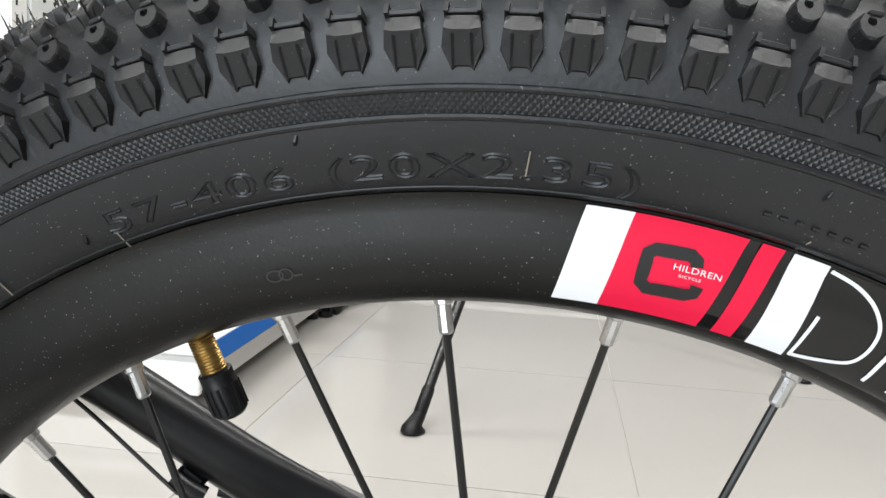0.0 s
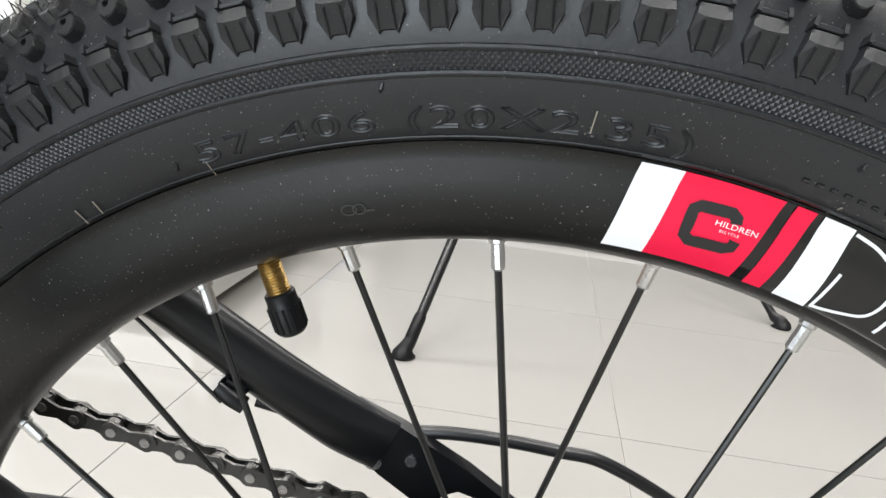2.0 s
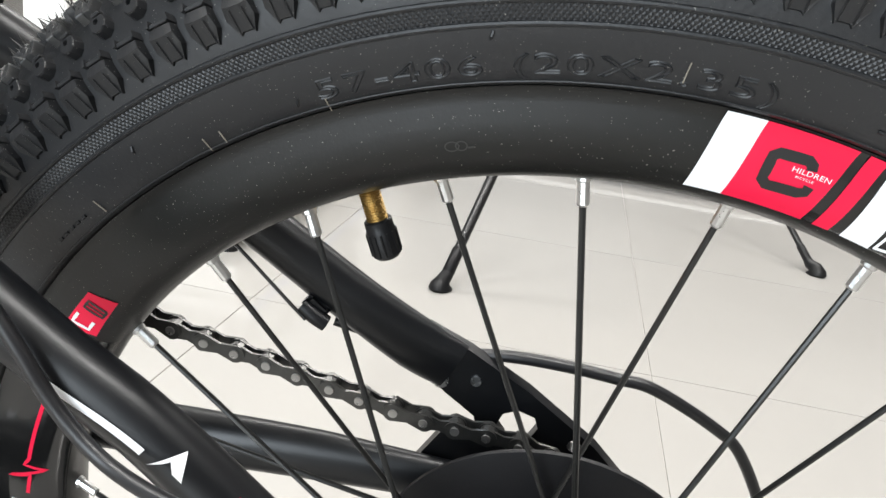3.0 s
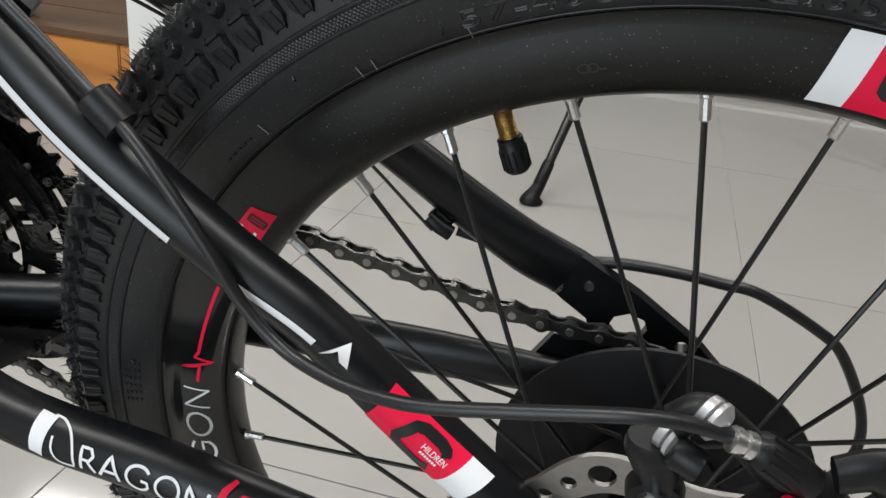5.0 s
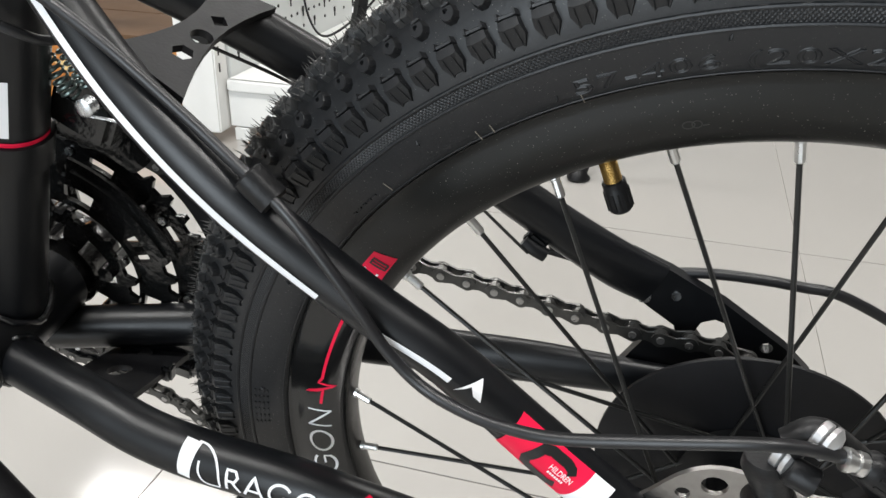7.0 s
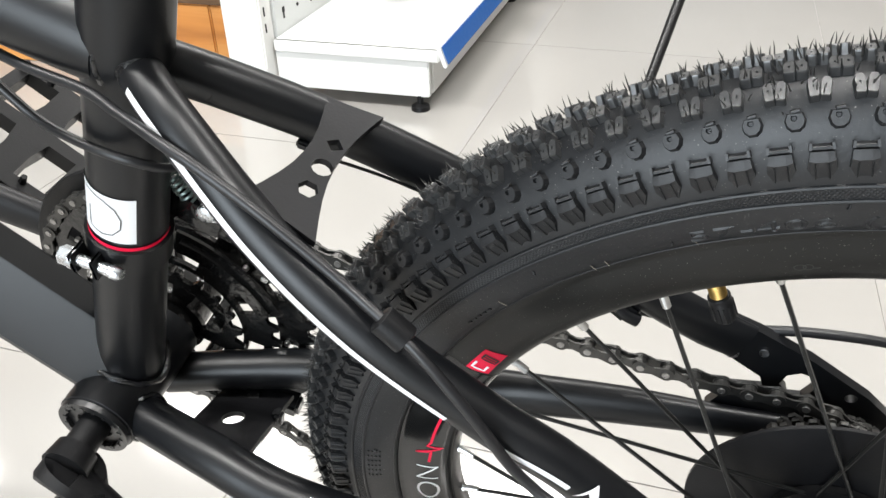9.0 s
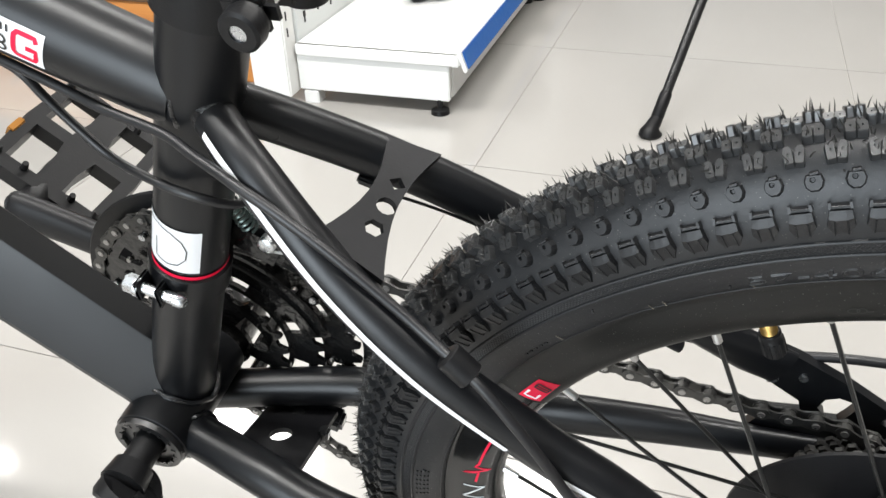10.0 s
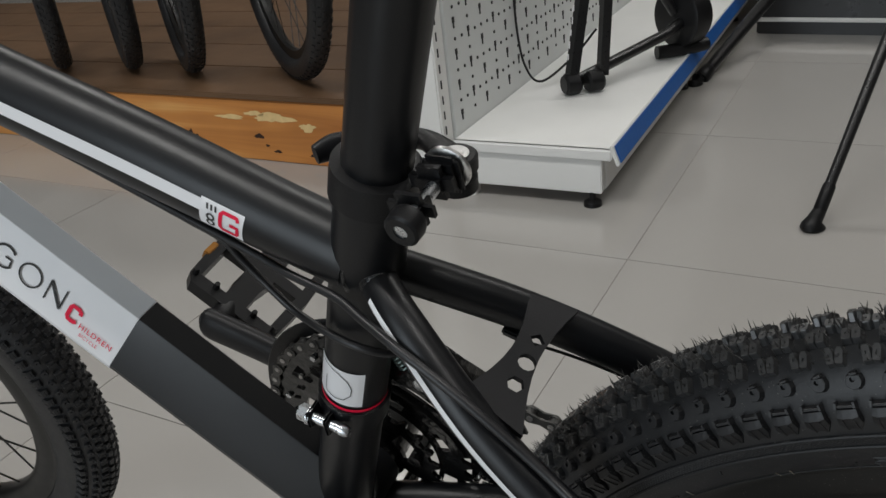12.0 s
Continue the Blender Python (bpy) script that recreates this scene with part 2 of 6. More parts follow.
def lathe_y(bm, profile, seg, a0=0.0, a1=360.0, closed=True):
    """Turn a closed profile of (radius, y) about the y axis; angle from up, growing to the rear."""
    full = abs(a1 - a0 - 360) < 1e-6
    rings = []
    for k in range(seg if full else seg + 1):
        a = radians(a0 + (a1 - a0) * k / seg)
        rings.append([bm.verts.new((r * math.sin(a), y, r * math.cos(a))) for r, y in profile])
    n = len(profile)
    pairs = list(zip(rings, rings[1:])) + ([(rings[-1], rings[0])] if full else [])
    for A, B in pairs:
        for i in range(n if closed else n - 1):
            bm.faces.new((A[i], A[(i + 1) % n], B[(i + 1) % n], B[i]))
    if not full and closed:
        bm.faces.new(rings[0][::-1])
        bm.faces.new(rings[-1])


def text_outline(body, size, stroke=0.0, spacing=1.0, extrude=0.0):
    """Mesh of a line of built-in font text in the xy plane; with stroke only its outline as a thin wire."""
    cu = bpy.data.curves.new("lettering", "FONT")
    cu.body, cu.size, cu.space_character, cu.resolution_u = body, size, spacing, 3
    cu.align_x = "LEFT"
    if stroke:
        cu.fill_mode, cu.bevel_depth, cu.bevel_resolution = "NONE", stroke, 0
    cu.extrude = extrude
    ob = bpy.data.objects.new("lettering", cu)
    scene.collection.objects.link(ob)
    dg = bpy.context.evaluated_depsgraph_get()
    dg.update()
    me = ob.evaluated_get(dg).to_mesh()
    t = bmesh.new()
    t.from_mesh(me)
    ob.evaluated_get(dg).to_mesh_clear()
    bpy.data.objects.remove(ob)
    bpy.data.curves.remove(cu)
    return t


# ---------------------------------------------------------------- the room
room = lambda name, bm, m, **k: tagged(part(name, bm, m), kind="structure", **k)
X0, X1, Y0, Y1 = -6.0, 4.5, -3.6, 6.2

bm = bmesh.new()
box(bm, (X1 - X0 + 0.4, Y1 - Y0 + 0.4, 0.10), pose((X0 + X1) / 2, (Y0 + Y1) / 2, -0.0518))
floor_ob = room("floor", bm, GROUT, label="polished beige tile floor with thin grey joints", category="floor")

bm = bmesh.new()
box(bm, (X1 - X0, 0.15, CEIL), pose((X0 + X1) / 2, Y1 + 0.075, CEIL / 2))
room("wall_north", bm, WALLM, label="plain unseen shop wall, darkened to cut bounced light", category="wall")
bm = bmesh.new()
box(bm, (0.15, Y1 - Y0, CEIL), pose(X0 - 0.075, (Y0 + Y1) / 2, CEIL / 2))
room("wall_west", bm, WALLM, label="plain unseen shop wall, darkened to cut bounced light", category="wall")
bm = bmesh.new()
box(bm, (0.15, Y1 - Y0, CEIL), pose(X1 + 0.075, (Y0 + Y1) / 2, CEIL / 2))
room("wall_east", bm, WALLM, label="plain unseen shop wall, darkened to cut bounced light", category="wall")
# unseen shop front, narrowing the daylight: two piers and a beam round a wide opening
bm = bmesh.new()
box(bm, (-1.95 - X0, 0.2, CEIL), pose((X0 - 1.95) / 2, Y0 - 0.1, CEIL / 2))
box(bm, (X1 - 0.05, 0.2, CEIL), pose((X1 + 0.05) / 2, Y0 - 0.1, CEIL / 2))
box(bm, (2.0, 0.2, CEIL - 2.6), pose(-0.95, Y0 - 0.1, (CEIL + 2.6) / 2))
room("wall_south", bm, WALLM, label="unseen darkened shop front wall with wide opening", category="wall")
bm = bmesh.new()
box(bm, (X1 - X0, Y1 - Y0, 0.1), pose((X0 + X1) / 2, (Y0 + Y1) / 2, CEIL + 0.05))
room("ceiling", bm, CEILM, label="plain white painted ceiling", category="ceiling")
bm = bmesh.new()
box(bm, (60, 40, 0.1), pose(0, -24.2, -0.075))
room("ground", bm, GROUT, label="grey street paving outside the shop", category="ground")

# bodies of the added overhead panels, all out of view
for px_, py_ in PANELS:
    bm = bmesh.new()
    box(bm, (1.24, 0.36, 0.03), pose(px_, py_, CEIL - 0.015), 0.004)
    lp = tagged(part("added_ceiling_light", bm, SHELFWHITE), "unseen white framed flat light panel, added for overhead light", "ceiling light", "ceiling lights")
    bm = bmesh.new()
    box(bm, (1.18, 0.30, 0.01), pose(px_, py_, CEIL - 0.034))
    part("diffuser", bm, LAMPGLOW, lp)
bm = bmesh.new()
lathe = circle(0, 0, 0.055, 24)
cyl(bm, (-3.9, 2.3, CEIL - 0.02), (-3.9, 2.3, CEIL), 0.06)
dl = tagged(part("downlight", bm, SHELFWHITE), "small round ceiling downlight", "ceiling light")
bm = bmesh.new()
cyl(bm, (-3.9, 2.3, CEIL - 0.026), (-3.9, 2.3, CEIL - 0.0205), 0.045)
part("lens", bm, SPOTGLOW, dl)


# ---------------------------------------------------------------- white shelf unit with pegboard
def shelf_unit():
    root = tagged(new("shelf_unit"), "white metal shop shelf with pegboard back and blue price strip", "shelf")
    turn = pose(-0.512, 1.040, 0, 0, 0, 0.3)
    root.matrix_world = turn
    W, L = 0.318, 3.2              # depth to the left, length away
    bm = bmesh.new()
    box(bm, (W, L, 0.018), pose(-W / 2, L / 2, 0.107), 0.002)
    box(bm, (W, 0.012, 0.022), pose(-W / 2, 0.004, 0.105), 0.003)
    part("shelf_board", bm, SHELFWHITE, root)
    bm = bmesh.new()
    box(bm, (W - 0.02, 0.014, 0.068), pose(-W / 2 - 0.012, 0.012, 0.060), 0.002)
    part("end_panel", bm, SHELFWHITE, root)
    bm = bmesh.new()
    box(bm, (0.014, L - 0.03, 0.068), pose(-0.028, L / 2 + 0.012, 0.060), 0.002)
    part("kick_plate", bm, SHELFWHITE, root)
    bm = bmesh.new()
    box(bm, (0.007, L + 0.004, 0.040), pose(0.0045, L / 2, 0.1045, 0, -20, 0), 0.002)
    part("price_strip_holder", bm, SHELFWHITE, root)
    bm = bmesh.new()
    box(bm, (0.003, L - 0.004, 0.033), pose(0.0095, L / 2 + 0.004, 0.1065, 0, -20, 0), 0.0008)
    part("price_strip", bm, BLUE, root, "blue plastic price strip")
    # back panel with rows of round and slotted holes
    bm = bmesh.new()
    box(bm, (0.014, L, 1.5), pose(-W - 0.008, L / 2 + 0.02, 0.84), 0.001)
    part("pegboard", bm, PEGWHITE, root, "perforated grey-white back panel")
    bm = bmesh.new()
    for i in range(46):
        for j in range(26):
            y, z = 0.055 + i * 0.03, 0.150 + j * 0.03
            if z > 0.75:
                continue
            if (i + 2 * j) % 4 == 0:
                box(bm, (0.003, 0.0075, 0.010), pose(-W - 0.0008, y, z + 0.006))
                box(bm, (0.003, 0.0035, 0.012), pose(-W - 0.0008, y, z - 0.004))
            elif i % 2 == 0 or j % 2:
                cyl(bm, (-W - 0.0022, y, z), (-W + 0.0007, y, z), 0.0034, seg=6)
    tagged(part("peg_holes", bm, HOLE, root), kind="stuff")
    bm = bmesh.new()
    box(bm, (0.03, 0.045, 1.58), pose(-W - 0.02, -0.005, 0.81), 0.003)
    post = part("upright", bm, SHELFWHITE, root)
    bm = bmesh.new()
    for k in range(24):
        box(bm, (0.004, 0.003, 0.016), pose(-W - 0.0055, -0.012, 0.14 + k * 0.03))
    tagged(part("upright_slots", bm, HOLE, post), kind="stuff")
    bm = bmesh.new()
    box(bm, (0.055, 0.03, 1.58), pose(-W - 0.062, 0.0, 0.81), 0.003)
    part("upright", bm, SHELFWHITE, root)
    bm = bmesh.new()
    box(bm, (0.03, 0.03, 0.028), pose(-W + 0.02, 0.02, 0.010), 0.002)
    part("rear_base_block", bm, SHELFWHITE, root)
    for y in (0.012, 0.75, 1.5, 2.4, 3.1):
        bm = bmesh.new()
        cyl(bm, (-0.042, y, 0.0), (-0.042, y, 0.008), 0.0175, 0.0165)
        cyl(bm, (-0.042, y, 0.008), (-0.042, y, 0.0125), 0.0165, 0.008)
        cyl(bm, (-0.042, y, 0.0125), (-0.042, y, 0.030), 0.006)
        part("levelling_foot", bm, PLASTIC, root, "black plastic levelling foot")
    return root


shelf_unit()


def trainer_stand():
    """The folded black training stand lying on the shelf."""
    root = tagged(new("bike_trainer"), "black folded bicycle trainer stand lying on the shelf", "bike trainer")
    root.matrix_world = pose(0.050, -0.124, 0.0165)
    Z = 0.101
    bm = bmesh.new()
    sweep(bm, [(-0.745, 1.47, Z + 0.02), (-0.72, 1.55, Z + 0.30)], [(0.016, 0.012)] * 2, 4, raw=True)
    leg = part("leg", bm, BLACKSTEEL, root)
    for k in range(5):
        bm = bmesh.new()
        box(bm, (0.002, 0.002, 0.012 + 0.003 * (k % 2)), pose(-0.7425 + 0.0018 * k, 1.4545 + 0.0065 * k, Z + 0.085 + 0.024 * k, -15, 0, 0))
        part("lettering_bar", bm, WHITE, leg, "white printed bar")
    bm = bmesh.new()
    sweep(bm, [(-0.69, 1.52, Z + 0.03), (-0.68, 1.56, Z + 0.32)], [(0.014, 0.014)] * 2, 4, raw=True)
    part("leg", bm, BLACKSTEEL, root)
    bm = bmesh.new()
    sweep(bm, [(-0.74, 1.49, Z + 0.024), (-0.60, 1.72, Z + 0.07), (-0.57, 1.85, Z + 0.09)], 0.0125, 12, raw=True)
    part("cross_bar", bm, BLACKSTEEL, root)
    for x, y in ((-0.757, 1.462), (-0.715, 1.488)):
        bm = bmesh.new()
        sweep(bm, [(x, y - 0.003, Z + 0.023), (x + 0.004, y + 0.001, Z + 0.023), (x + 0.024, y + 0.018, Z + 0.023), (x + 0.027, y + 0.021, Z + 0.023)],
              [0.018, 0.023, 0.023, 0.019], 20, raw=True)
        part("rubber_foot", bm, PLASTIC, root)
    bm = bmesh.new()
    sweep(bm, [(-0.60, 1.79, Z + 0.090), (-0.598, 1.793, Z + 0.090), (-0.575, 1.83, Z + 0.090), (-0.57, 1.838, Z + 0.090)],
          [0.062, 0.070, 0.070, 0.064], 32, raw=True)
    part("resistance_unit", bm, PLASTIC, root)
    bm = bmesh.new()
    sweep(bm, [(-0.632, 1.755, Z + 0.016), (-0.57, 1.80, Z + 0.016), (-0.535, 1.84, Z + 0.018)], 0.016, 12, raw=True)
    part("rear_foot", bm, PLASTIC, root)
    bm = bmesh.new()
    sweep(bm, [(-0.60, 1.79, Z + 0.10), (-0.66, 1.75, Z + 0.22), (-0.70, 1.70, Z + 0.33)], 0.011, 10)
    part("arm", bm, BLACKSTEEL, root)
    bm = bmesh.new()
    sweep(bm, [(-0.885, 1.52, Z + 0.28), (-0.875, 1.50, Z + 0.14), (-0.86, 1.50, Z + 0.05), (-0.83, 1.52, Z + 0.012), (-0.78, 1.60, Z + 0.05), (-0.74, 1.64, Z + 0.10)], 0.0028, 6)
    part("cable", bm, CABLE, root)


trainer_stand()


# ---------------------------------------------------------------- wooden platform and the wheels on it
def platform():
    root = tagged(new("display_platform"), "low varnished pine display platform with worn plank front", "platform")
    root.matrix_world = pose(-1.0, 1.110, 0, 0, 0, -1.3)
    bm = bmesh.new()
    box(bm, (4.2, 0.035, 0.150), pose(-2.1, 0.0175, 0.0755), 0.003)
    front = part("front_plank", bm, WOOD, root)
    bm = bmesh.new()
    box(bm, (0.04, 1.1, 0.150), pose(0.021, 0.551, 0.0755), 0.003)
    part("side_plank", bm, WOOD, root)
    for k in range(5):
        bm = bmesh.new()
        box(bm, (4.24, 0.218, 0.013), pose(-2.08, 0.105 + 0.22 * k, 0.1575), 0.002)
        part("top_plank", bm, SHADEDWOOD, root, "plank coloured dark brown for the shade on it")
    # pale worn patches and dark knots on the front plank
    r = random.Random(12)
    for name, m_, label, spots in (
            ("worn_patch", PALEWOOD, "pale chipped patch of bare wood", ((-0.336, 0.110, 0.058, 0.011), (-0.241, 0.091, 0.022, 0.010), (-0.470, 0.106, 0.040, 0.006), (-0.390, 0.118, 0.030, 0.006))),
            ("knot", KNOT, "dark wood knot", ((-0.612, 0.060, 0.006, 0.006), (-0.597, 0.049, 0.008, 0.006), (-0.390, 0.062, 0.013, 0.006), (-0.341, 0.027, 0.011, 0.004), (-0.37, 0.040, 0.006, 0.003), (-0.23, 0.024, 0.020, 0.004)))):
        for x, z, w, h in spots:
            bm = bmesh.new()
            ph = r.uniform(0, 6)
            bm.faces.new([bm.verts.new((x + w * k_ * math.cos(q), -0.0006, z + h * k_ * math.sin(q)))
                          for q, k_ in [(2 * math.pi * k / 22, 1 + 0.16 * math.sin(3 * k * 0.2856 + ph) + r.uniform(-0.2, 0.2)) for k in range(22)]])
            part(name, bm, m_, front, label)
    return root


platform()
PLAT_Z = 0.166


def display_wheel(at, turn, R=0.33, w=0.026):
    """Another bicycle's wheel standing on the platform: axle along local y."""
    root = tagged(new("parked_bicycle"), "dark parked bicycle, its front wheel on the pine platform", "bicycle", "bicycles on the platform")
    root.matrix_world = pose(at[0], at[1], PLAT_Z + R + 0.002, 0, 0, turn)
    bm = bmesh.new()
    lathe_y(bm, [(R - w + w * math.cos(a), w * math.sin(a)) for a in [2 * math.pi * k / 16 for k in range(16)]], 72)
    tyre = part("tyre", bm, RUBBER, root)
    bm = bmesh.new()
    for k in range(90):
        for s in (-0.8, -0.4, 0, 0.4, 0.8):
            a = 2 * math.pi * (k + (0.5 if s in (-0.4, 0.4) else 0)) / 90
            n = V(math.sin(a) * math.cos(s), math.sin(s), math.cos(a) * math.cos(s))
            t = V(math.cos(a), 0, -math.sin(a))
            o = V((R - w) * math.sin(a), 0, (R - w) * math.cos(a)) + n * w
            box(bm, (0.011, 0.006, 0.004), axes_matrix(o, t, n.cross(t), n))
    tagged(part("tread_knobs", bm, RUBBER, tyre), kind="stuff")
    bm = bmesh.new()
    ri = R - 2 * w + 0.004
    lathe_y(bm, [(ri, -0.011), (ri, 0.011), (ri - 0.02, 0.009), (ri - 0.024, 0), (ri - 0.02, -0.009)], 64)
    rim = part("rim", bm, RIMBLACK, root)
    for k in range(28):
        bm = bmesh.new()
        a = 2 * math.pi * k / 28
        b = a + (0.9 if k % 2 else -0.9)
        y = 0.03 if k % 4 < 2 else -0.03
        cyl(bm, (0.022 * math.sin(b), y, 0.022 * math.cos(b)), ((ri - 0.02) * math.sin(a), 0, (ri - 0.02) * math.cos(a)), 0.0011, seg=6)
        part("spoke", bm, SPOKEBLACK, rim)
    bm = bmesh.new()
    sweep(bm, [(0, -0.05, 0), (0, -0.034, 0), (0, -0.033, 0), (0, -0.028, 0), (0, -0.027, 0), (0, 0.027, 0), (0, 0.028, 0), (0, 0.033, 0), (0, 0.034, 0), (0, 0.05, 0)],
          [0.008, 0.01, 0.024, 0.024, 0.014, 0.014, 0.024, 0.024, 0.01, 0.008], 18, raw=True)
    part("hub", bm, BLACKSTEEL, root)


for at, turn in (((-1.345, 1.25), 143), ((-1.72, 1.285), 141), ((-1.955, 1.30), 142), ((-2.22, 1.285), 143)):
    display_wheel(at, turn)


# ---------------------------------------------------------------- side stands of the neighbouring bicycles, far cabinet
def side_stand(foot, top, label, r=0.0085):
    root = tagged(new("side_stand"), label, "kickstand", "side stands of other bicycles")
    f, t = Vector(foot), Vector(top)
    d = (t - f).normalized()
    bm = bmesh.new()
    sweep(bm, [f + d * 0.045, t], [r, r * 1.25], 14, raw=True)
    part("leg", bm, BLACKSTEEL, root)
    bm = bmesh.new()
    sweep(bm, [f + d * 0.030, f + d * 0.034, f + d * 0.075, f + d * 0.080], [r * 1.1, r * 1.3, r * 1.25, r * 1.05], 14, raw=True)
    part("rubber_sleeve", bm, PLASTIC, root)
    side = V(d.x, d.y, 0).normalized()
    bm = bmesh.new()
    sweep(bm, [f + V(0, 0, 0.0005), f + V(0, 0, 0.003), f + side * 0.001 + V(0, 0, 0.009), f + side * 0.004 + V(0, 0, 0.015), f + d * 0.030, f + d * 0.040],
          [(0.020, 0.017), (0.0235, 0.0195), (0.0215, 0.018), (0.0140, 0.0125), (0.0110, 0.0110), (0.0095, 0.0095)], 18, raw=True, up=side[:])
    part("foot", bm, PLASTIC, root)


side_stand((-0.174, 1.042, 0.0), (-0.045, 1.370, 0.48), "thin black bicycle side stand resting on the tiles")
side_stand((0.575, 1.560, 0.0), (0.30, 2.05, 0.42), "thin black bicycle side stand resting on the tiles", 0.007)
side_stand((-0.53, 1.822, 0.0), (-0.39, 2.38, 0.16), "dark bar of a stand beside the shelf", 0.015)

bm = bmesh.new()
box(bm, (3.2, 0.5, 0.5), pose(1.15, 2.50, 0.25, 0, 0, -4.0), 0.004)
cab = tagged(part("low_cabinet", bm, DARKCAB), "low black cabinet with a pale edge strip", "cabinet")
bm = bmesh.new()
box(bm, (3.2, 0.01, 0.012), pose(1.133, 2.244, 0.045, 0, 0, -4.0), 0.002)
part("edge_strip", bm, SHELFWHITE, cab)


# ---------------------------------------------------------------- the bicycle; its own frame has the rear axle at 0, x to the rear, y to its right
bike = tagged(new("bicycle"), "small black mountain bicycle with red and white graphics", "bicycle")
bike.matrix_world = pose(0, 0, AXLE_Z, LEAN_DEG, 0, 0)

# tyre section: crown arc above, sidewall below
ARC_R, ARC_H, ARC_W = 0.2264, 0.0278, 0.0213
WALL_R = [0.2023, 0.2050, 0.2055, 0.2066, 0.2100, 0.2158, 0.2203, 0.2239, 0.2264]
WALL_Y = [0.0112, 0.0116, 0.0153, 0.0168, 0.0183, 0.0201, 0.0209, 0.0212, 0.0213]


def polar(a, r, y):
    a = radians(a)
    return V(r * math.sin(a), y, r * math.cos(a))


def wall(a, r, lift=0.0):
    """A point on the left sidewall, lifted off the rubber."""
    y = float(np.interp(r, WALL_R, WALL_Y))
    s = (float(np.interp(r + 0.001, WALL_R, WALL_Y)) - float(np.interp(r - 0.001, WALL_R, WALL_Y))) / 0.002
    n = math.hypot(1, s)
    return polar(a, r - lift * s / n, -y - lift / n)


def section(phi):
    """Crown of the tyre at phi degrees from its middle: radius, y and normal (radial, y)."""
    p = radians(phi)
    return ARC_R + ARC_H * math.cos(p), ARC_W * math.sin(p), V(math.cos(p) / ARC_H, math.sin(p) / ARC_W, 0).normalized()


def build_tyre(seg=180):
    bm = bmesh.new()
    prof = [(r, -y) for r, y in zip(WALL_R, WALL_Y)][:-1]
    prof += [section(-90 + 180 * k / 20)[:2] for k in range(21)]
    prof += [(r, y) for r, y in zip(WALL_R, WALL_Y)][:-1][::-1]
    lathe_y(bm, prof, seg)
    return bm


rear_tyre = part("rear_tyre", build_tyre(), RUBBER, bike, "knobbly black rubber tyre with moulded size marking", 60)

# raised lips and the knurled band on the left sidewall
for r in (0.2210, 0.2264):
    bm = bmesh.new()
    prof = []
    for k in range(8):
        t = 2 * math.pi * k / 8
        y = float(np.interp(r, WALL_R, WALL_Y))
        prof.append((r + 0.0008 * math.cos(t), -y + 0.0009 * math.sin(t)))
    lathe_y(bm, prof, 180)
    part("sidewall_lip", bm, RUBBER, rear_tyre)
bm = bmesh.new()
step = 360 / 980
for k in range(int(175 / step)):
    for j in range(6):
        a = -125 + (k + 0.5 * (j % 2)) * step
        r = 0.2216 + 0.00083 * j
        c = bm.verts.new(wall(a, r, 0.00028))
        ring = [bm.verts.new(wall(a + da * step, r + dr * 0.00083, 0.00005)) for da, dr in ((0.5, 0), (0, 0.95), (-0.5, 0), (0, -0.95))]
        for i in range(4):
            bm.faces.new((c, ring[i], ring[(i + 1) % 4]))
tagged(part("knurled_band", bm, RUBBER, rear_tyre, "fine knurled rubber band", 20), kind="stuff")

# bead line: a thin lip where the tyre enters the rim
bm = bmesh.new()
lathe_y(bm, [(0.2066 + 0.00030 * math.cos(t), -0.0168 + 0.00030 * math.sin(t)) for t in [2 * math.pi * k / 8 for k in range(8)]], 180)
part("bead_lip", bm, RUBBER, rear_tyre)


# tread knobs
def strip(bm, rows):
    """Faces between rows of points with the same count."""
    grid = [[bm.verts.new(p) for p in row] for row in rows]
    for u, v in zip(grid, grid[1:]):
        for i in range(len(u) - 1):
            bm.faces.new((u[i], u[i + 1], v[i + 1], v[i]))
    return grid


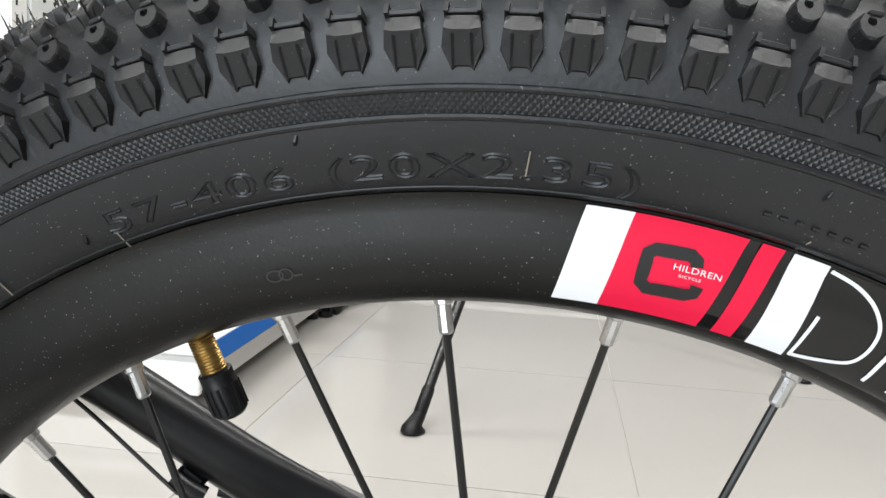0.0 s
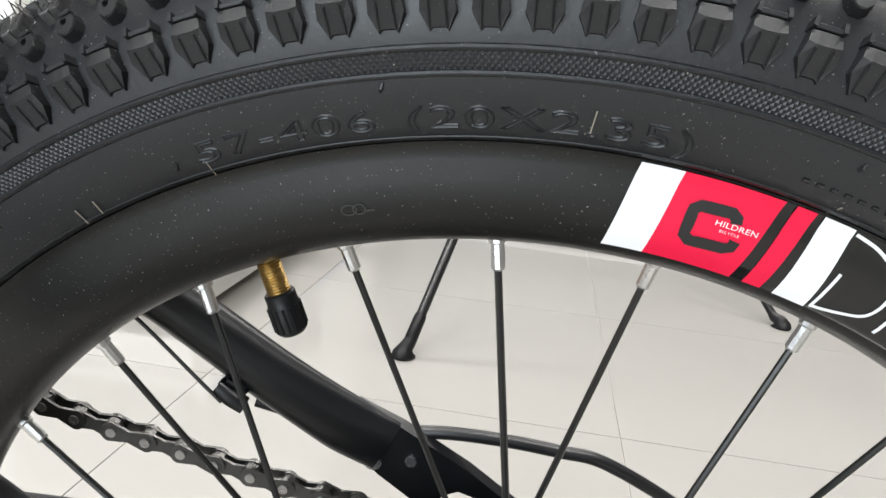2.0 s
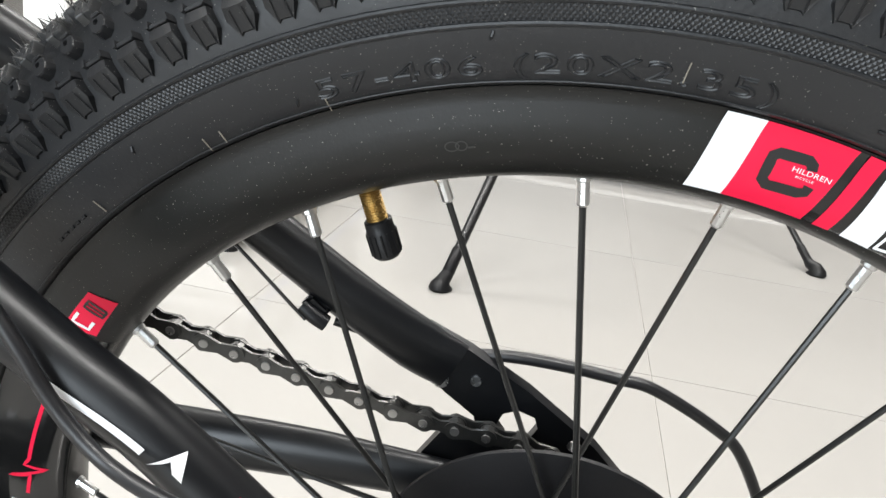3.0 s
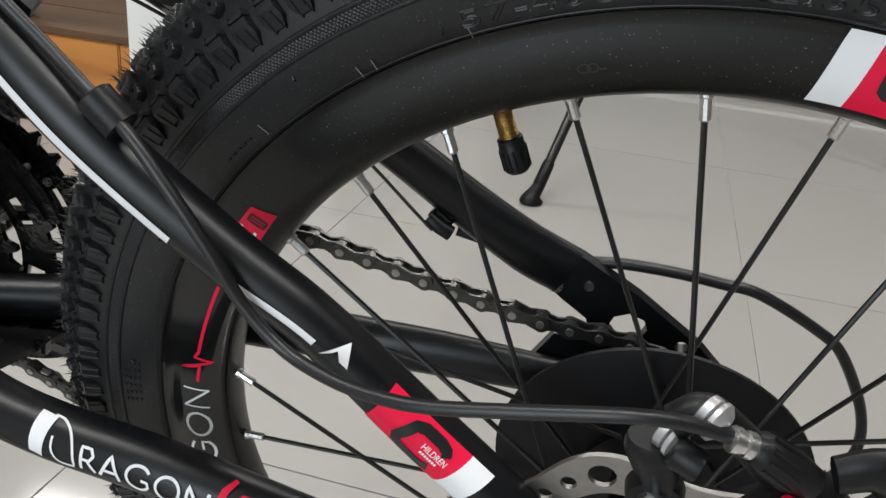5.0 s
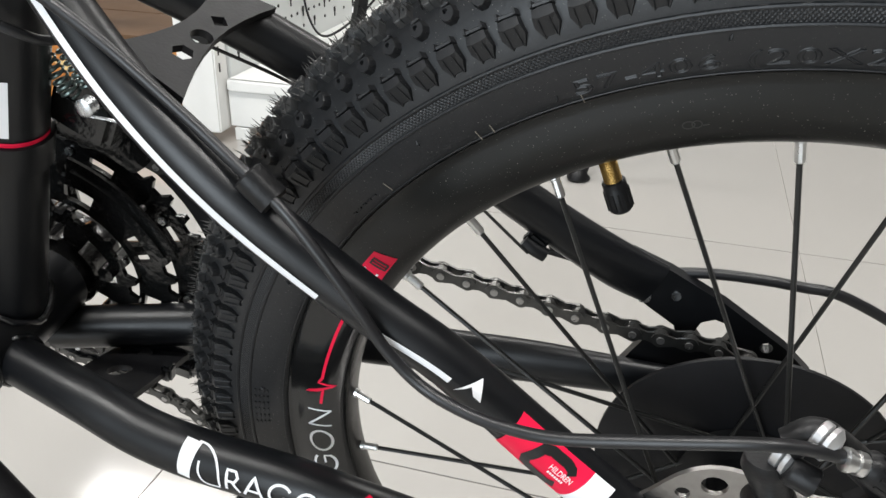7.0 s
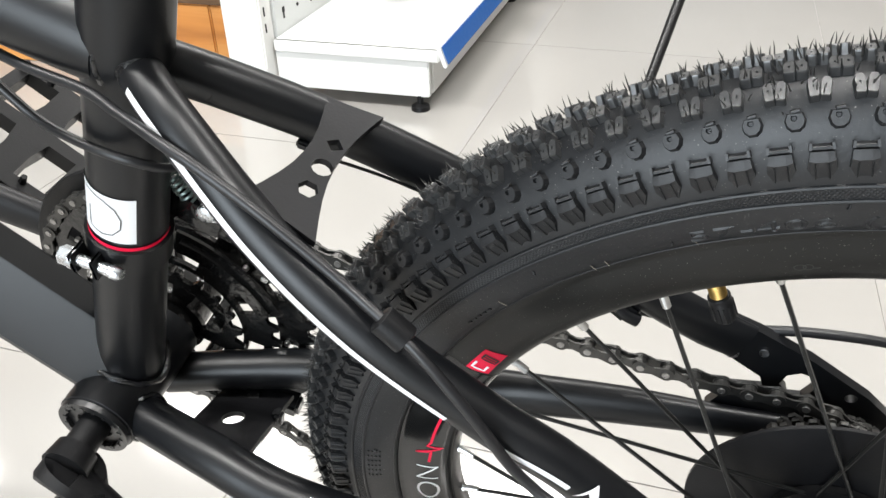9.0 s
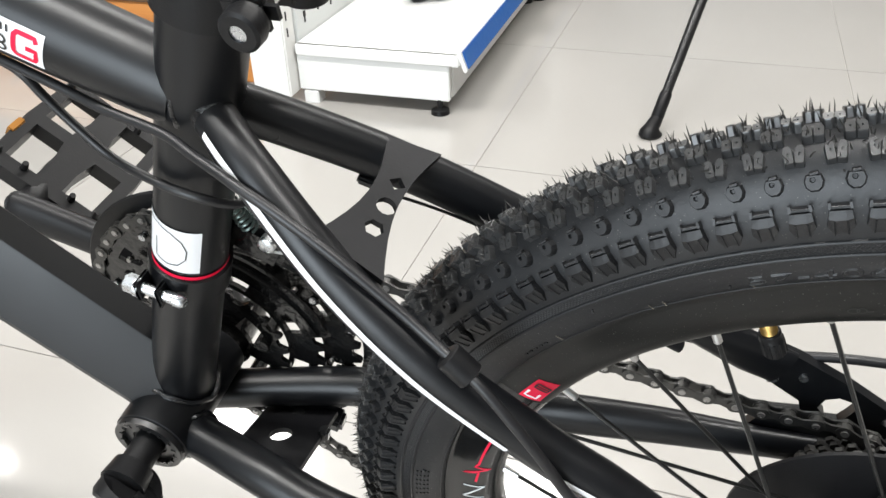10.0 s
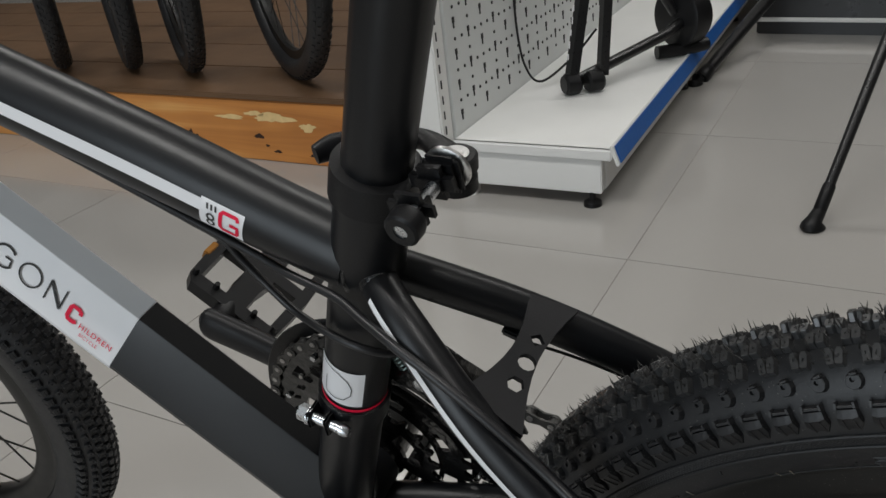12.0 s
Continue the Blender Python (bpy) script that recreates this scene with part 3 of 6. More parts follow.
def shoulder_knob():
    """x round the tyre, y down the sidewall, z out: a lug with a bevelled top edge and a face of three facets."""
    bm = bmesh.new()
    sx = (-1, 1)
    back = [(-0.0031, -0.0006, 0.0027), (-0.0014, -0.0006, 0.0029), (0.0014, -0.0006, 0.0029), (0.0031, -0.0006, 0.0027)]
    edge = [(-0.0034, 0.0018, 0.0036), (-0.0016, 0.0022, 0.0039), (0.0016, 0.0022, 0.0039), (0.0034, 0.0018, 0.0036)]
    wide = [(-0.0038, 0.0048, 0.0019), (-0.0017, 0.0050, 0.0019), (0.0017, 0.0050, 0.0019), (0.0038, 0.0048, 0.0019)]
    tips = [(-0.0020, 0.0084, -0.0002), (-0.0013, 0.0077, 0.0), (0.0013, 0.0077, 0.0), (0.0020, 0.0084, -0.0002)]
    g = strip(bm, [back, edge, wide, tips])
    rim = [g[0][0], g[1][0], g[2][0], g[3][0], g[3][1], g[3][2], g[3][3], g[2][3], g[1][3], g[0][3], g[0][2], g[0][1]]
    low = [bm.verts.new((v.co.x * 1.04, v.co.y * 1.02, -0.0032)) for v in rim]
    for i in range(12):
        j = (i + 1) % 12
        bm.faces.new((rim[i], low[i], low[j], rim[j]))
    # ridges between the facets
    for q in sx:
        cyl(bm, (q * 0.0017, 0.0028, 0.0036), (q * 0.0018, 0.0080, 0.0001), 0.00030, 0.00022, seg=4)
    # the bar behind the slit, with a prong at each end
    box(bm, (0.0056, 0.0011, 0.0040), pose(0, -0.0016, 0.0008), 0.0002, 1)
    for q in sx:
        box(bm, (0.0008, 0.0020, 0.0052), pose(q * 0.0030, -0.0016, 0.0008, 14, 0, -6 * q))
    return bm


def pitted(bm, outline, h, flare, pit, depth, shift=(0, 0)):
    """A block with a flat top, flared sides and a sunk pit."""
    n = len(outline)
    A = [bm.verts.new((x, y, h)) for x, y in outline]
    E = [bm.verts.new((x * 1.08, y * 1.08, h - 0.0004)) for x, y in outline]
    B = [bm.verts.new((x * flare, y * flare, -0.0012)) for x, y in outline]
    C = [bm.verts.new((x * pit + shift[0], y * pit + shift[1], h)) for x, y in outline]
    D = [bm.verts.new((x * pit * 0.7 + shift[0], y * pit * 0.7 + shift[1], h - depth)) for x, y in outline]
    for i in range(n):
        j = (i + 1) % n
        for p, q in ((A, E), (E, B), (C, A), (D, C)):
            bm.faces.new((p[i], q[i], q[j], p[j]))
    bm.faces.new(D)


def round_knob():
    """A shield with a deep slot near its upper edge."""
    bm = bmesh.new()
    o = [(0.0030 * math.cos(t), 0.0031 * math.sin(t)) for t in (0.0, 0.6, 1.2, 1.95, 2.55, 3.14, 3.85, 5.57)]
    pitted(bm, [(x * 0.80, y * 0.88) for x, y in o], 0.0031, 1.28, 0.36, 0.0014, (0.0003, -0.0006))
    box(bm, (0.0026, 0.0009, 0.0022), pose(-0.0002, -0.0026, 0.0025, -14, 0, 8), 0.0002, 1)
    return bm


def bar_knob(w, l, h=0.003):
    bm = bmesh.new()
    o = [(w * 0.55, -l), (w, -l * 0.6), (w, l * 0.85), (w * 0.8, l), (-w * 0.8, l), (-w, l * 0.85), (-w, -l * 0.6), (-w * 0.55, -l)]
    pitted(bm, o, h, 1.25, 0.22, 0.0005)
    return bm


def knob_mesh(name, bm, material):
    bmesh.ops.recalc_face_normals(bm, faces=bm.faces)
    me = bpy.data.meshes.new(name)
    bm.to_mesh(me)
    bm.free()
    me.materials.append(material)
    return me


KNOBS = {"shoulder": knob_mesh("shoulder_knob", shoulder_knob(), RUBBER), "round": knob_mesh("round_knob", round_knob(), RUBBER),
         "bar": knob_mesh("bar_knob", bar_knob(0.00125, 0.0027), LITRUBBER), "centre": knob_mesh("centre_knob", bar_knob(0.0014, 0.0021), LITRUBBER)}
# rows of one pitch: kind, degrees from the crown, shift round the tyre in pitches, turn
ROWS_OF_TREAD = [("shoulder", -66, 0.0, 0), ("round", -46, 0.42, 0), ("bar", -27, 0.86, 6), ("bar", -27, 1.14, -6),
                 ("centre", -10, 0.35, 0), ("centre", -10, 0.63, 0), ("centre", 4, 0.86, 0), ("centre", 4, 1.14, 0),
                 ("bar", 22, 0.36, 6), ("bar", 22, 0.64, -6), ("round", 46, 0.5, 0), ("shoulder", 66, 0.0, 0)]
PITCHES = 138


def knob_place(phi, a, turn):
    r, y, n = section(phi)
    ang = radians(a)
    radial, tang = V(math.sin(ang), 0, math.cos(ang)), V(math.cos(ang), 0, -math.sin(ang))
    nz = radial * n.x + V(0, n.y, 0)
    down = nz.cross(tang)
    down = down if (phi > 0) == (down.y > 0) else -down
    tx = down.cross(nz)
    return axes_matrix(radial * r + V(0, y, 0), tx, down, nz) @ pose(0, 0, 0, 0, 0, turn)


singles, hairs = [], bmesh.new()
rnd = random.Random(4)
bulk = {True: ([], []), False: ([], [])}      # dull blocks, and shiny ones with light put into their colour
for i in range(PITCHES):
    for kind, phi, sh, turn in ROWS_OF_TREAD:
        a = (i + sh) * 360 / PITCHES + 0.35
        a = (a + 180) % 360 - 180
        m = knob_place(phi, a, turn)
        name = KNOBS[kind].name
        if -95 < a < 24 and (phi < -40 or (phi < -20 and -62 < a < 0) or (phi < -5 and -52 < a < -8)):
            singles.append((name, kind, m))
        else:
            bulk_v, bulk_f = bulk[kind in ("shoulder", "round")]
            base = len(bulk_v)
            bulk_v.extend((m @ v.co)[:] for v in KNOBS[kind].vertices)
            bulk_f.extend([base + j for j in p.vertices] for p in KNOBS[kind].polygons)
        # moulding hairs on and between the blocks
        few = 4 if abs(phi) < 30 else 2 if a < -55 else 1
        for _ in range(few):
            if not (-120 < a < 40) or rnd.random() > (0.7 if abs(phi) < 30 else 0.75 if a < -55 else 0.12):
                continue
            o = m @ V(rnd.uniform(-0.003, 0.003), rnd.uniform(-0.003, 0.003), 0.0012)
            d = (m.to_3x3() @ V(rnd.uniform(-0.35, 0.35), rnd.uniform(-0.35, 0.35), 1)).normalized()
            h = rnd.uniform(0.0026, 0.0066) if abs(phi) < 30 or a < -55 else rnd.uniform(0.0015, 0.0035)
            s = (d.cross(V(0.3, 0.9, 0.1))).normalized()
            u = d.cross(s)
            bend = s * rnd.uniform(-0.0012, 0.0012)
            mid = [hairs.verts.new(o + d * h * 0.6 + bend * 0.4 + (s * math.cos(t) + u * math.sin(t)) * 0.00022) for t in (0, 2.1, 4.2)]
            ring = [hairs.verts.new(o + (s * math.cos(t) + u * math.sin(t)) * 0.00032) for t in (0, 2.1, 4.2)]
            tip = hairs.verts.new(o + d * h + bend)
            for j in range(3):
                k = (j + 1) % 3
                hairs.faces.new((ring[j], ring[k], mid[k], mid[j]))
                hairs.faces.new((mid[j], mid[k], tip))
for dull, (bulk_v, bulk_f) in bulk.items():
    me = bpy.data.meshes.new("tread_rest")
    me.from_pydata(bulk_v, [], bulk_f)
    me.materials.append(RUBBER if dull else LITRUBBER)
    rest = new("tread_rest", me)
    rest.parent = rear_tyre
    tagged(rest, kind="stuff")
tagged(part("moulding_hairs", hairs, HAIR, rear_tyre, "thin rubber moulding hairs"), kind="stuff")

# moulded size marking and small marks on the sidewall
def map_text(body, height, a_start, r_base, stroke, name, parent, material, surf, spacing=1.0, lift=0.0002, label="", width=1.0, flip=False, z_scale=1.0, size_r=None):
    t = text_outline(body, height / 0.70, stroke, spacing)
    for v in t.verts:
        ang = a_start + math.degrees(v.co.x * width / (size_r or (r_base + height / 2))) * (-1 if flip else 1)
        r = r_base + (v.co.y if not flip else height - v.co.y)
        v.co = surf(ang, r, lift + v.co.z * z_scale)
    return part(name, t, material, parent, label)


def moulded_text(body, height, a_start, r_base, width, half=0.00034, high=0.00028):
    """Raised ridges along the outlines of letters on the left sidewall."""
    t = text_outline(body, height / 0.70, 0, 1.12)
    bmesh.ops.remove_doubles(t, verts=t.verts, dist=1e-6)
    near = {}
    for e in t.edges:
        if len(e.link_faces) == 1:
            a_, b_ = e.verts
            for v, w in ((a_, b_), (b_, a_)):
                near.setdefault(v, []).append(w)
    out, done = bmesh.new(), set()
    for start in list(near):
        if start in done:
            continue
        loop, v = [], start
        while v is not None and v not in done:
            done.add(v)
            loop.append(Vector((v.co.x * width, v.co.y)))
            v = next((w for w in near[v] if w not in done), None)
        rows, n = [], len(loop)
        for k in range(n):
            d = (loop[(k + 1) % n] - loop[k - 1]).normalized()
            side = Vector((-d.y, d.x)) * half
            row = []
            for q, lift in ((loop[k] - side, 0.0), (loop[k], high), (loop[k] + side, 0.0)):
                row.append(out.verts.new(wall(a_start + math.degrees(q.x / (r_base + height / 2)), r_base + q.y, lift)))
            rows.append(row)
        for k in range(n):
            A, B = rows[k], rows[(k + 1) % n]
            for q in (0, 1):
                out.faces.new((A[q], A[q + 1], B[q + 1], B[q]))
    t.free()
    return part("size_marking", out, RUBBER, rear_tyre, "raised moulded size lettering", 20)


moulded_text("57-406", 0.0050, -23.4, 0.2088, 1.95)
moulded_text("(20X2.35)", 0.0050, -9.9, 0.2088, 1.92)
bm = bmesh.new()
for a, r in ((-10.9, 0.2184), (15.6, 0.2174), (-38, 0.2164), (-24.9, 0.2098), (-62, 0.2154), (-80, 0.2150)):
    sweep(bm, [wall(a - 0.10, r - 0.0008, 0.0), wall(a, r, 0.0006), wall(a + 0.1, r + 0.0010, 0.0)], 0.0004, 6, raw=True)
tagged(part("sidewall_nibs", bm, RUBBER, rear_tyre), kind="stuff")
bm = bmesh.new()
for a, r, h in ((0.95, 0.2124, 0.0026), (-44, 0.210, 0.0022), (-33, 0.2083, 0.002), (-31.5, 0.2085, 0.0018), (-23, 0.2073, 0.0018), (15.9, 0.2060, 0.0024)):
    cyl(bm, wall(a, r - h, 0.0005), wall(a + 0.15, r + h, 0.0007), 0.00018, seg=5)
tagged(part("loose_threads", bm, THREAD, rear_tyre, "pale loose moulding threads"), kind="stuff")
# unreadable small marking
bm = bmesh.new()
for a, r in [(13.4 + 0.85 * k, 0.2108) for k in range(7)] + [(-86 + 1.1 * k, 0.2130 + 0.0018 * j) for k in range(6) for j in range(4)] + [(-49 + 0.8 * k, 0.2104) for k in range(5)]:
    sweep(bm, [wall(a - 0.2, r, 0.0001), wall(a + 0.2, r, 0.0001)], 0.0005, 6, raw=True)
tagged(part("small_marking", bm, RUBBER, rear_tyre), kind="stuff")

# ---------------------------------------------------------------- rim, nipples, spokes, valve
RIM_R = [0.1778, 0.1792, 0.1812, 0.1838, 0.1874, 0.1918, 0.1963, 0.2007, 0.2036, 0.2050]
RIM_Y = [0.0035, 0.0078, 0.0105, 0.0125, 0.0139, 0.0146, 0.0146, 0.0141, 0.0140, 0.0146]


def rim_at(a, r, lift=0.0):
    y = float(np.interp(r, RIM_R, RIM_Y))
    return polar(a, r, -y - lift)


bm = bmesh.new()
prof = [(0.1774, 0.0)] + list(zip(RIM_R, RIM_Y)) + [(0.2052, 0.0128), (0.1998, 0.0115), (0.1975, 0.0)]
prof += [(r, -y) for r, y in prof[1:-1][::-1]]
lathe_y(bm, prof, 224)
rim = part("rear_rim", bm, RIMBLACK, bike, "deep black rim with red and white graphics", 50)

SP0, SPN, NIP_R = -4.58, 28, 0.1808
TANGENT = {0: -0.0140, 1: 0.0140, 2: 0.0030, -1: -0.0145, -2: 0.0240, -3: 0.0220, -4: -0.0040, -6: 0.0350, -7: 0.0210}   # lacing offsets
nip = bmesh.new()
sweep(nip, [(0, 0, 0.0015), (0, 0, -0.0045), (0, 0, -0.0049), (0, 0, -0.0112), (0, 0, -0.0118)], [0.0023, 0.0023, 0.0018, 0.0018, 0.0013], 10, raw=True)
nip_me = bpy.data.meshes.new("nipple")
nip.to_mesh(nip_me)
nip.free()
nip_me.materials.append(SILVER)
for k in range(SPN):
    a = SP0 + k * 360 / SPN
    kk = k if k < 14 else k - 28
    left = k % 2 == 0
    sign = (-1, 1, 1, -1)[k % 4]
    n = polar(a, NIP_R, -0.0008 if left else 0.0008)
    # far end: tangent to a small circle of the flange
    radial = polar(a, 1, 0)
    tang = V(radial.z, 0, -radial.x)
    off, rf = TANGENT.get(kk, sign * 0.0185), 0.024
    sign, off = (1, off) if off > 0 else (-1, -off)
    beta = math.asin(off / NIP_R)
    d = (-radial * math.cos(beta) + tang * (-sign) * math.sin(beta)).normalized()
    length = NIP_R * math.cos(beta) - 0.003
    end = n + d * length
    end.y = -0.030 if left else 0.014
    dirn = (end - n).normalized()
    zc = -dirn
    xc = V(0, 1, 0).cross(zc).normalized()
    share("nipple", nip_me, rim, axes_matrix(n, xc, zc.cross(xc), zc))
    bm = bmesh.new()
    cyl(bm, n + dirn * 0.010, end, 0.0010, seg=8)
    part("spoke", bm, SPOKEBLACK, rim)

va, vb = polar(-24.2, 0.1790, 0), polar(-24.8, 0.1560, 0)
vd = (vb - va).normalized()
bm = bmesh.new()
pts, rad = [va], [0.0031]
for k in range(13):
    pts += [va + vd * (0.001 + 0.0008 * k), va + vd * (0.0014 + 0.0008 * k)]
    rad += [0.00325, 0.00295]
sweep(bm, pts, rad, 16, raw=True)
valve = part("valve", bm, BRASS, rim, "threaded brass tyre valve")
bm = bmesh.new()
c0 = va + vd * 0.0108
pts = [c0, c0 + vd * 0.0004, c0 + vd * 0.0030, c0 + vd * 0.0033, c0 + vd * 0.0112, c0 + vd * 0.0122]
sweep(bm, pts, [0.0038, 0.0042, 0.0042, 0.0044, 0.0043, 0.0034], 24, raw=True)
for k in range(14):
    t = 2 * math.pi * k / 14
    s = vd.cross(V(0, 1, 0)).normalized()
    u = vd.cross(s)
    o = (s * math.cos(t) + u * math.sin(t)) * 0.0043
    cyl(bm, c0 + vd * 0.0038 + o, c0 + vd * 0.0108 + o, 0.00045, seg=5)
part("valve_cap", bm, PLASTIC, valve, "ribbed black plastic valve cap")


# graphics: patches laid on a curved surface
def patch(bm, corners, surf, lift, n=8):
    """corners: four (angle, radius) round a quad; bilinear grid on the surface."""
    (a0, r0), (a1, r1), (a2, r2), (a3, r3) = corners
    grid = []
    for i in range(n + 1):
        s = i / n
        row = []
        for j in range(n + 1):
            t = j / n
            a = (a0 * (1 - s) + a1 * s) * (1 - t) + (a3 * (1 - s) + a2 * s) * t
            r = (r0 * (1 - s) + r1 * s) * (1 - t) + (r3 * (1 - s) + r2 * s) * t
            row.append(bm.verts.new(surf(a, r, lift)))
        grid.append(row)
    for i in range(n):
        for j in range(n):
            bm.faces.new((grid[i][j], grid[i + 1][j], grid[i + 1][j + 1], grid[i][j + 1]))


def ribbon(bm, pts, width, surf, lift, scale_a=None, closed=False):
    """A stroke of constant width along points (angle or length, radius or height)."""
    k = scale_a
    q = [Vector((a * k, r)) for a, r in pts]
    if closed:
        q.append(q[0])
    fine = [q[0]]
    for a, b in zip(q, q[1:]):
        m = max(1, int((b - a).length / 0.0015))
        fine += [a.lerp(b, (i + 1) / m) for i in range(m)]
    L, R = [], []
    for i, p in enumerate(fine):
        d = fine[min(i + 1, len(fine) - 1)] - fine[max(i - 1, 0)]
        if closed and i in (0, len(fine) - 1):
            d = fine[1] - fine[-2]
        d = d.normalized() if d.length else Vector((1, 0))
        nrm = Vector((-d.y, d.x)) * width / 2
        L.append(bm.verts.new(surf((p + nrm).x / k, (p + nrm).y, lift)))
        R.append(bm.verts.new(surf((p - nrm).x / k, (p - nrm).y, lift)))
    for i in range(len(fine) - 1):
        bm.faces.new((L[i], L[i + 1], R[i + 1], R[i]))


KA = math.pi / 180 * 0.195        # metres a degree on the rim's side


def rim_graphic():
    """White and red blocks, the block C, black bars, white slab and the thin arc of the word mark."""
    lo, hi = 0.1834, 0.2044
    def q(b0, b1, t0, t1):
        return [(b0, lo), (b1, lo), (t1, hi), (t0, hi)]
    bm = bmesh.new()
    patch(bm, q(3.15, 26.0, 4.4, 27.0), rim_at, 0.00015, 24)
    part("decal_ground", bm, GLOSSBLACK, rim, "gloss black decal film")
    bm = bmesh.new()
    patch(bm, q(3.15, 6.1, 4.4, 7.1), rim_at, 0.0004)
    part("decal_white", bm, WHITE, rim, "white decal block")
    bm = bmesh.new()
    patch(bm, q(15.75, 18.2, 15.95, 18.0), rim_at, 0.0004)
    part("decal_white", bm, WHITE, rim, "white decal block")
    bm = bmesh.new()
    patch(bm, q(6.1, 12.5, 7.1, 13.45), rim_at, 0.0004, 12)
    part("decal_red", bm, RED, rim, "crimson red decal block")
    bm = bmesh.new()
    patch(bm, q(13.45, 14.8, 14.15, 15.45), rim_at, 0.0004)
    part("decal_red", bm, RED, rim, "crimson red decal block")
    bm = bmesh.new()
    c = [(11.15, 0.1962), (11.1, 0.1974), (10.7, 0.1983), (8.7, 0.1980), (8.3, 0.1970), (8.25, 0.1908), (8.7, 0.1896), (11.0, 0.1900), (11.5, 0.1908), (11.55, 0.1924)]
    ribbon(bm, c, 0.0027, rim_at, 0.0007, KA)
    part("decal_letter", bm, INK, rim, "black block letter C")
    map_text("HILDREN", 0.0013, 9.85, 0.1948, 0, "decal_text", rim, WHITE, rim_at, 1.05, 0.0009, "small white lettering", 1.25)
    map_text("BICYCLE", 0.0006, 10.3, 0.1935, 0, "decal_text", rim, WHITE, rim_at, 1.2, 0.0009, "", 1.2)
    bm = bmesh.new()
    arc = [(18.75, 0.1943), (18.55, 0.1855), (18.75, 0.1846), (20.5, 0.1860), (21.9, 0.1882), (22.35, 0.1922), (22.2, 0.1966), (21.3, 0.2002), (19.9, 0.2025), (18.2, 0.2035)]
    arc = [(p.x * 100, p.y) for p in smooth_path([(a_ / 100, r_, 0) for a_, r_ in arc], 6)[0]]
    ribbon(bm, arc, 0.0008, rim_at, 0.0004, KA)
    for a in (23.3, 25.0):
        ribbon(bm, [(a, 0.1855), (a + 0.3, 0.1985)], 0.0009, rim_at, 0.0004, KA)
    part("word_mark", bm, WHITE, rim, "thin white word mark strokes")


rim_graphic()
# the other end of the graphics, at the front of the wheel
bm = bmesh.new()
patch(bm, [(-56.6, 0.1850), (-51.4, 0.1862), (-52.4, 0.1950), (-57.0, 0.1950)], rim_at, 0.0003, 8)
part("decal_red", bm, RED, rim, "small red decal block")
bm = bmesh.new()
ribbon(bm, [(-53.1, 0.1868), (-53.1, 0.1932), (-54.0, 0.1932), (-54.0, 0.1868), (-53.1, 0.1868)], 0.0009, rim_at, 0.0006, KA)
ribbon(bm, [(-53.55, 0.1932), (-53.55, 0.1868)], 0.0007, rim_at, 0.0006, KA)
part("decal_mark", bm, INK, rim, "black printed mark")
bm = bmesh.new()
ribbon(bm, [(-55.0, 0.1880), (-56.1, 0.1880), (-56.2, 0.1935), (-55.0, 0.1935)], 0.0011, rim_at, 0.0006, KA)
part("decal_mark", bm, WHITE, rim, "white printed mark")
bm = bmesh.new()
patch(bm, [(-118, 0.1790), (-57.2, 0.1790), (-57.0, 0.2050), (-118, 0.2050)], rim_at, 0.00015, 40)
part("decal_ground", bm, GLOSSBLACK, rim, "gloss black decal film")
bm = bmesh.new()
ribbon(bm, [(-59.5, 0.1894), (-70, 0.1894), (-76.4, 0.1898), (-77.4, 0.1912), (-77.7, 0.1838), (-79.5, 0.1963), (-78.7, 0.1888), (-81.5, 0.1893)], 0.0013, rim_at, 0.0004, KA)
part("pulse_line", bm, RED, rim, "red zigzag pulse line")
bm = bmesh.new()
ribbon(bm, [(-82.9, 0.1846), (-82.9, 0.1953)], 0.0009, rim_at, 0.0004, KA)
ribbon(bm, [(-82.9, 0.1848), (-86.0, 0.1951)], 0.0011, rim_at, 0.0004, KA)
ribbon(bm, [(-86.0, 0.1953), (-86.0, 0.1846)], 0.0009, rim_at, 0.0004, KA)
ribbon(bm, [(-89.2 + 2.0 * math.cos(t), 0.1899 + 0.0052 * math.sin(t)) for t in [2 * math.pi * k / 20 for k in range(20)]], 0.0013, rim_at, 0.0004, KA, True)
ribbon(bm, [(-94.0 + 2.0 * math.cos(t), 0.1899 + 0.0052 * math.sin(t)) for t in [0.7 + 4.9 * k / 16 for k in range(17)]], 0.0013, rim_at, 0.0004, KA)
ribbon(bm, [(-92.4, 0.1862), (-92.4, 0.1898), (-93.9, 0.1898)], 0.0011, rim_at, 0.0004, KA)
ribbon(bm, [(-97.2, 0.1848), (-98.7, 0.1952), (-100.3, 0.1848)], 0.0012, rim_at, 0.0004, KA)
ribbon(bm, [(-97.9, 0.1886), (-99.6, 0.1886)], 0.0008, rim_at, 0.0004, KA)
part("word_mark", bm, WHITE, rim, "thin white word mark strokes")


# small faint print on the rim
bm = bmesh.new()
for a_, w_ in ((-14.75, 0.55), (-14.0, 0.45)):
    ribbon(bm, [(a_ + w_ * math.cos(q), 0.1902 + 0.0013 * math.sin(q)) for q in [2 * math.pi * k / 14 for k in range(14)]], 0.00035, rim_at, 0.0003, KA, True)
ribbon(bm, [(-13.5, 0.1896), (-13.0, 0.1897)], 0.0005, rim_at, 0.0003, KA)
part("faint_print", bm, FAINT, rim, "faint grey printed mark")

# ---------------------------------------------------------------- hub, spoke guard, sprockets
bm = bmesh.new()
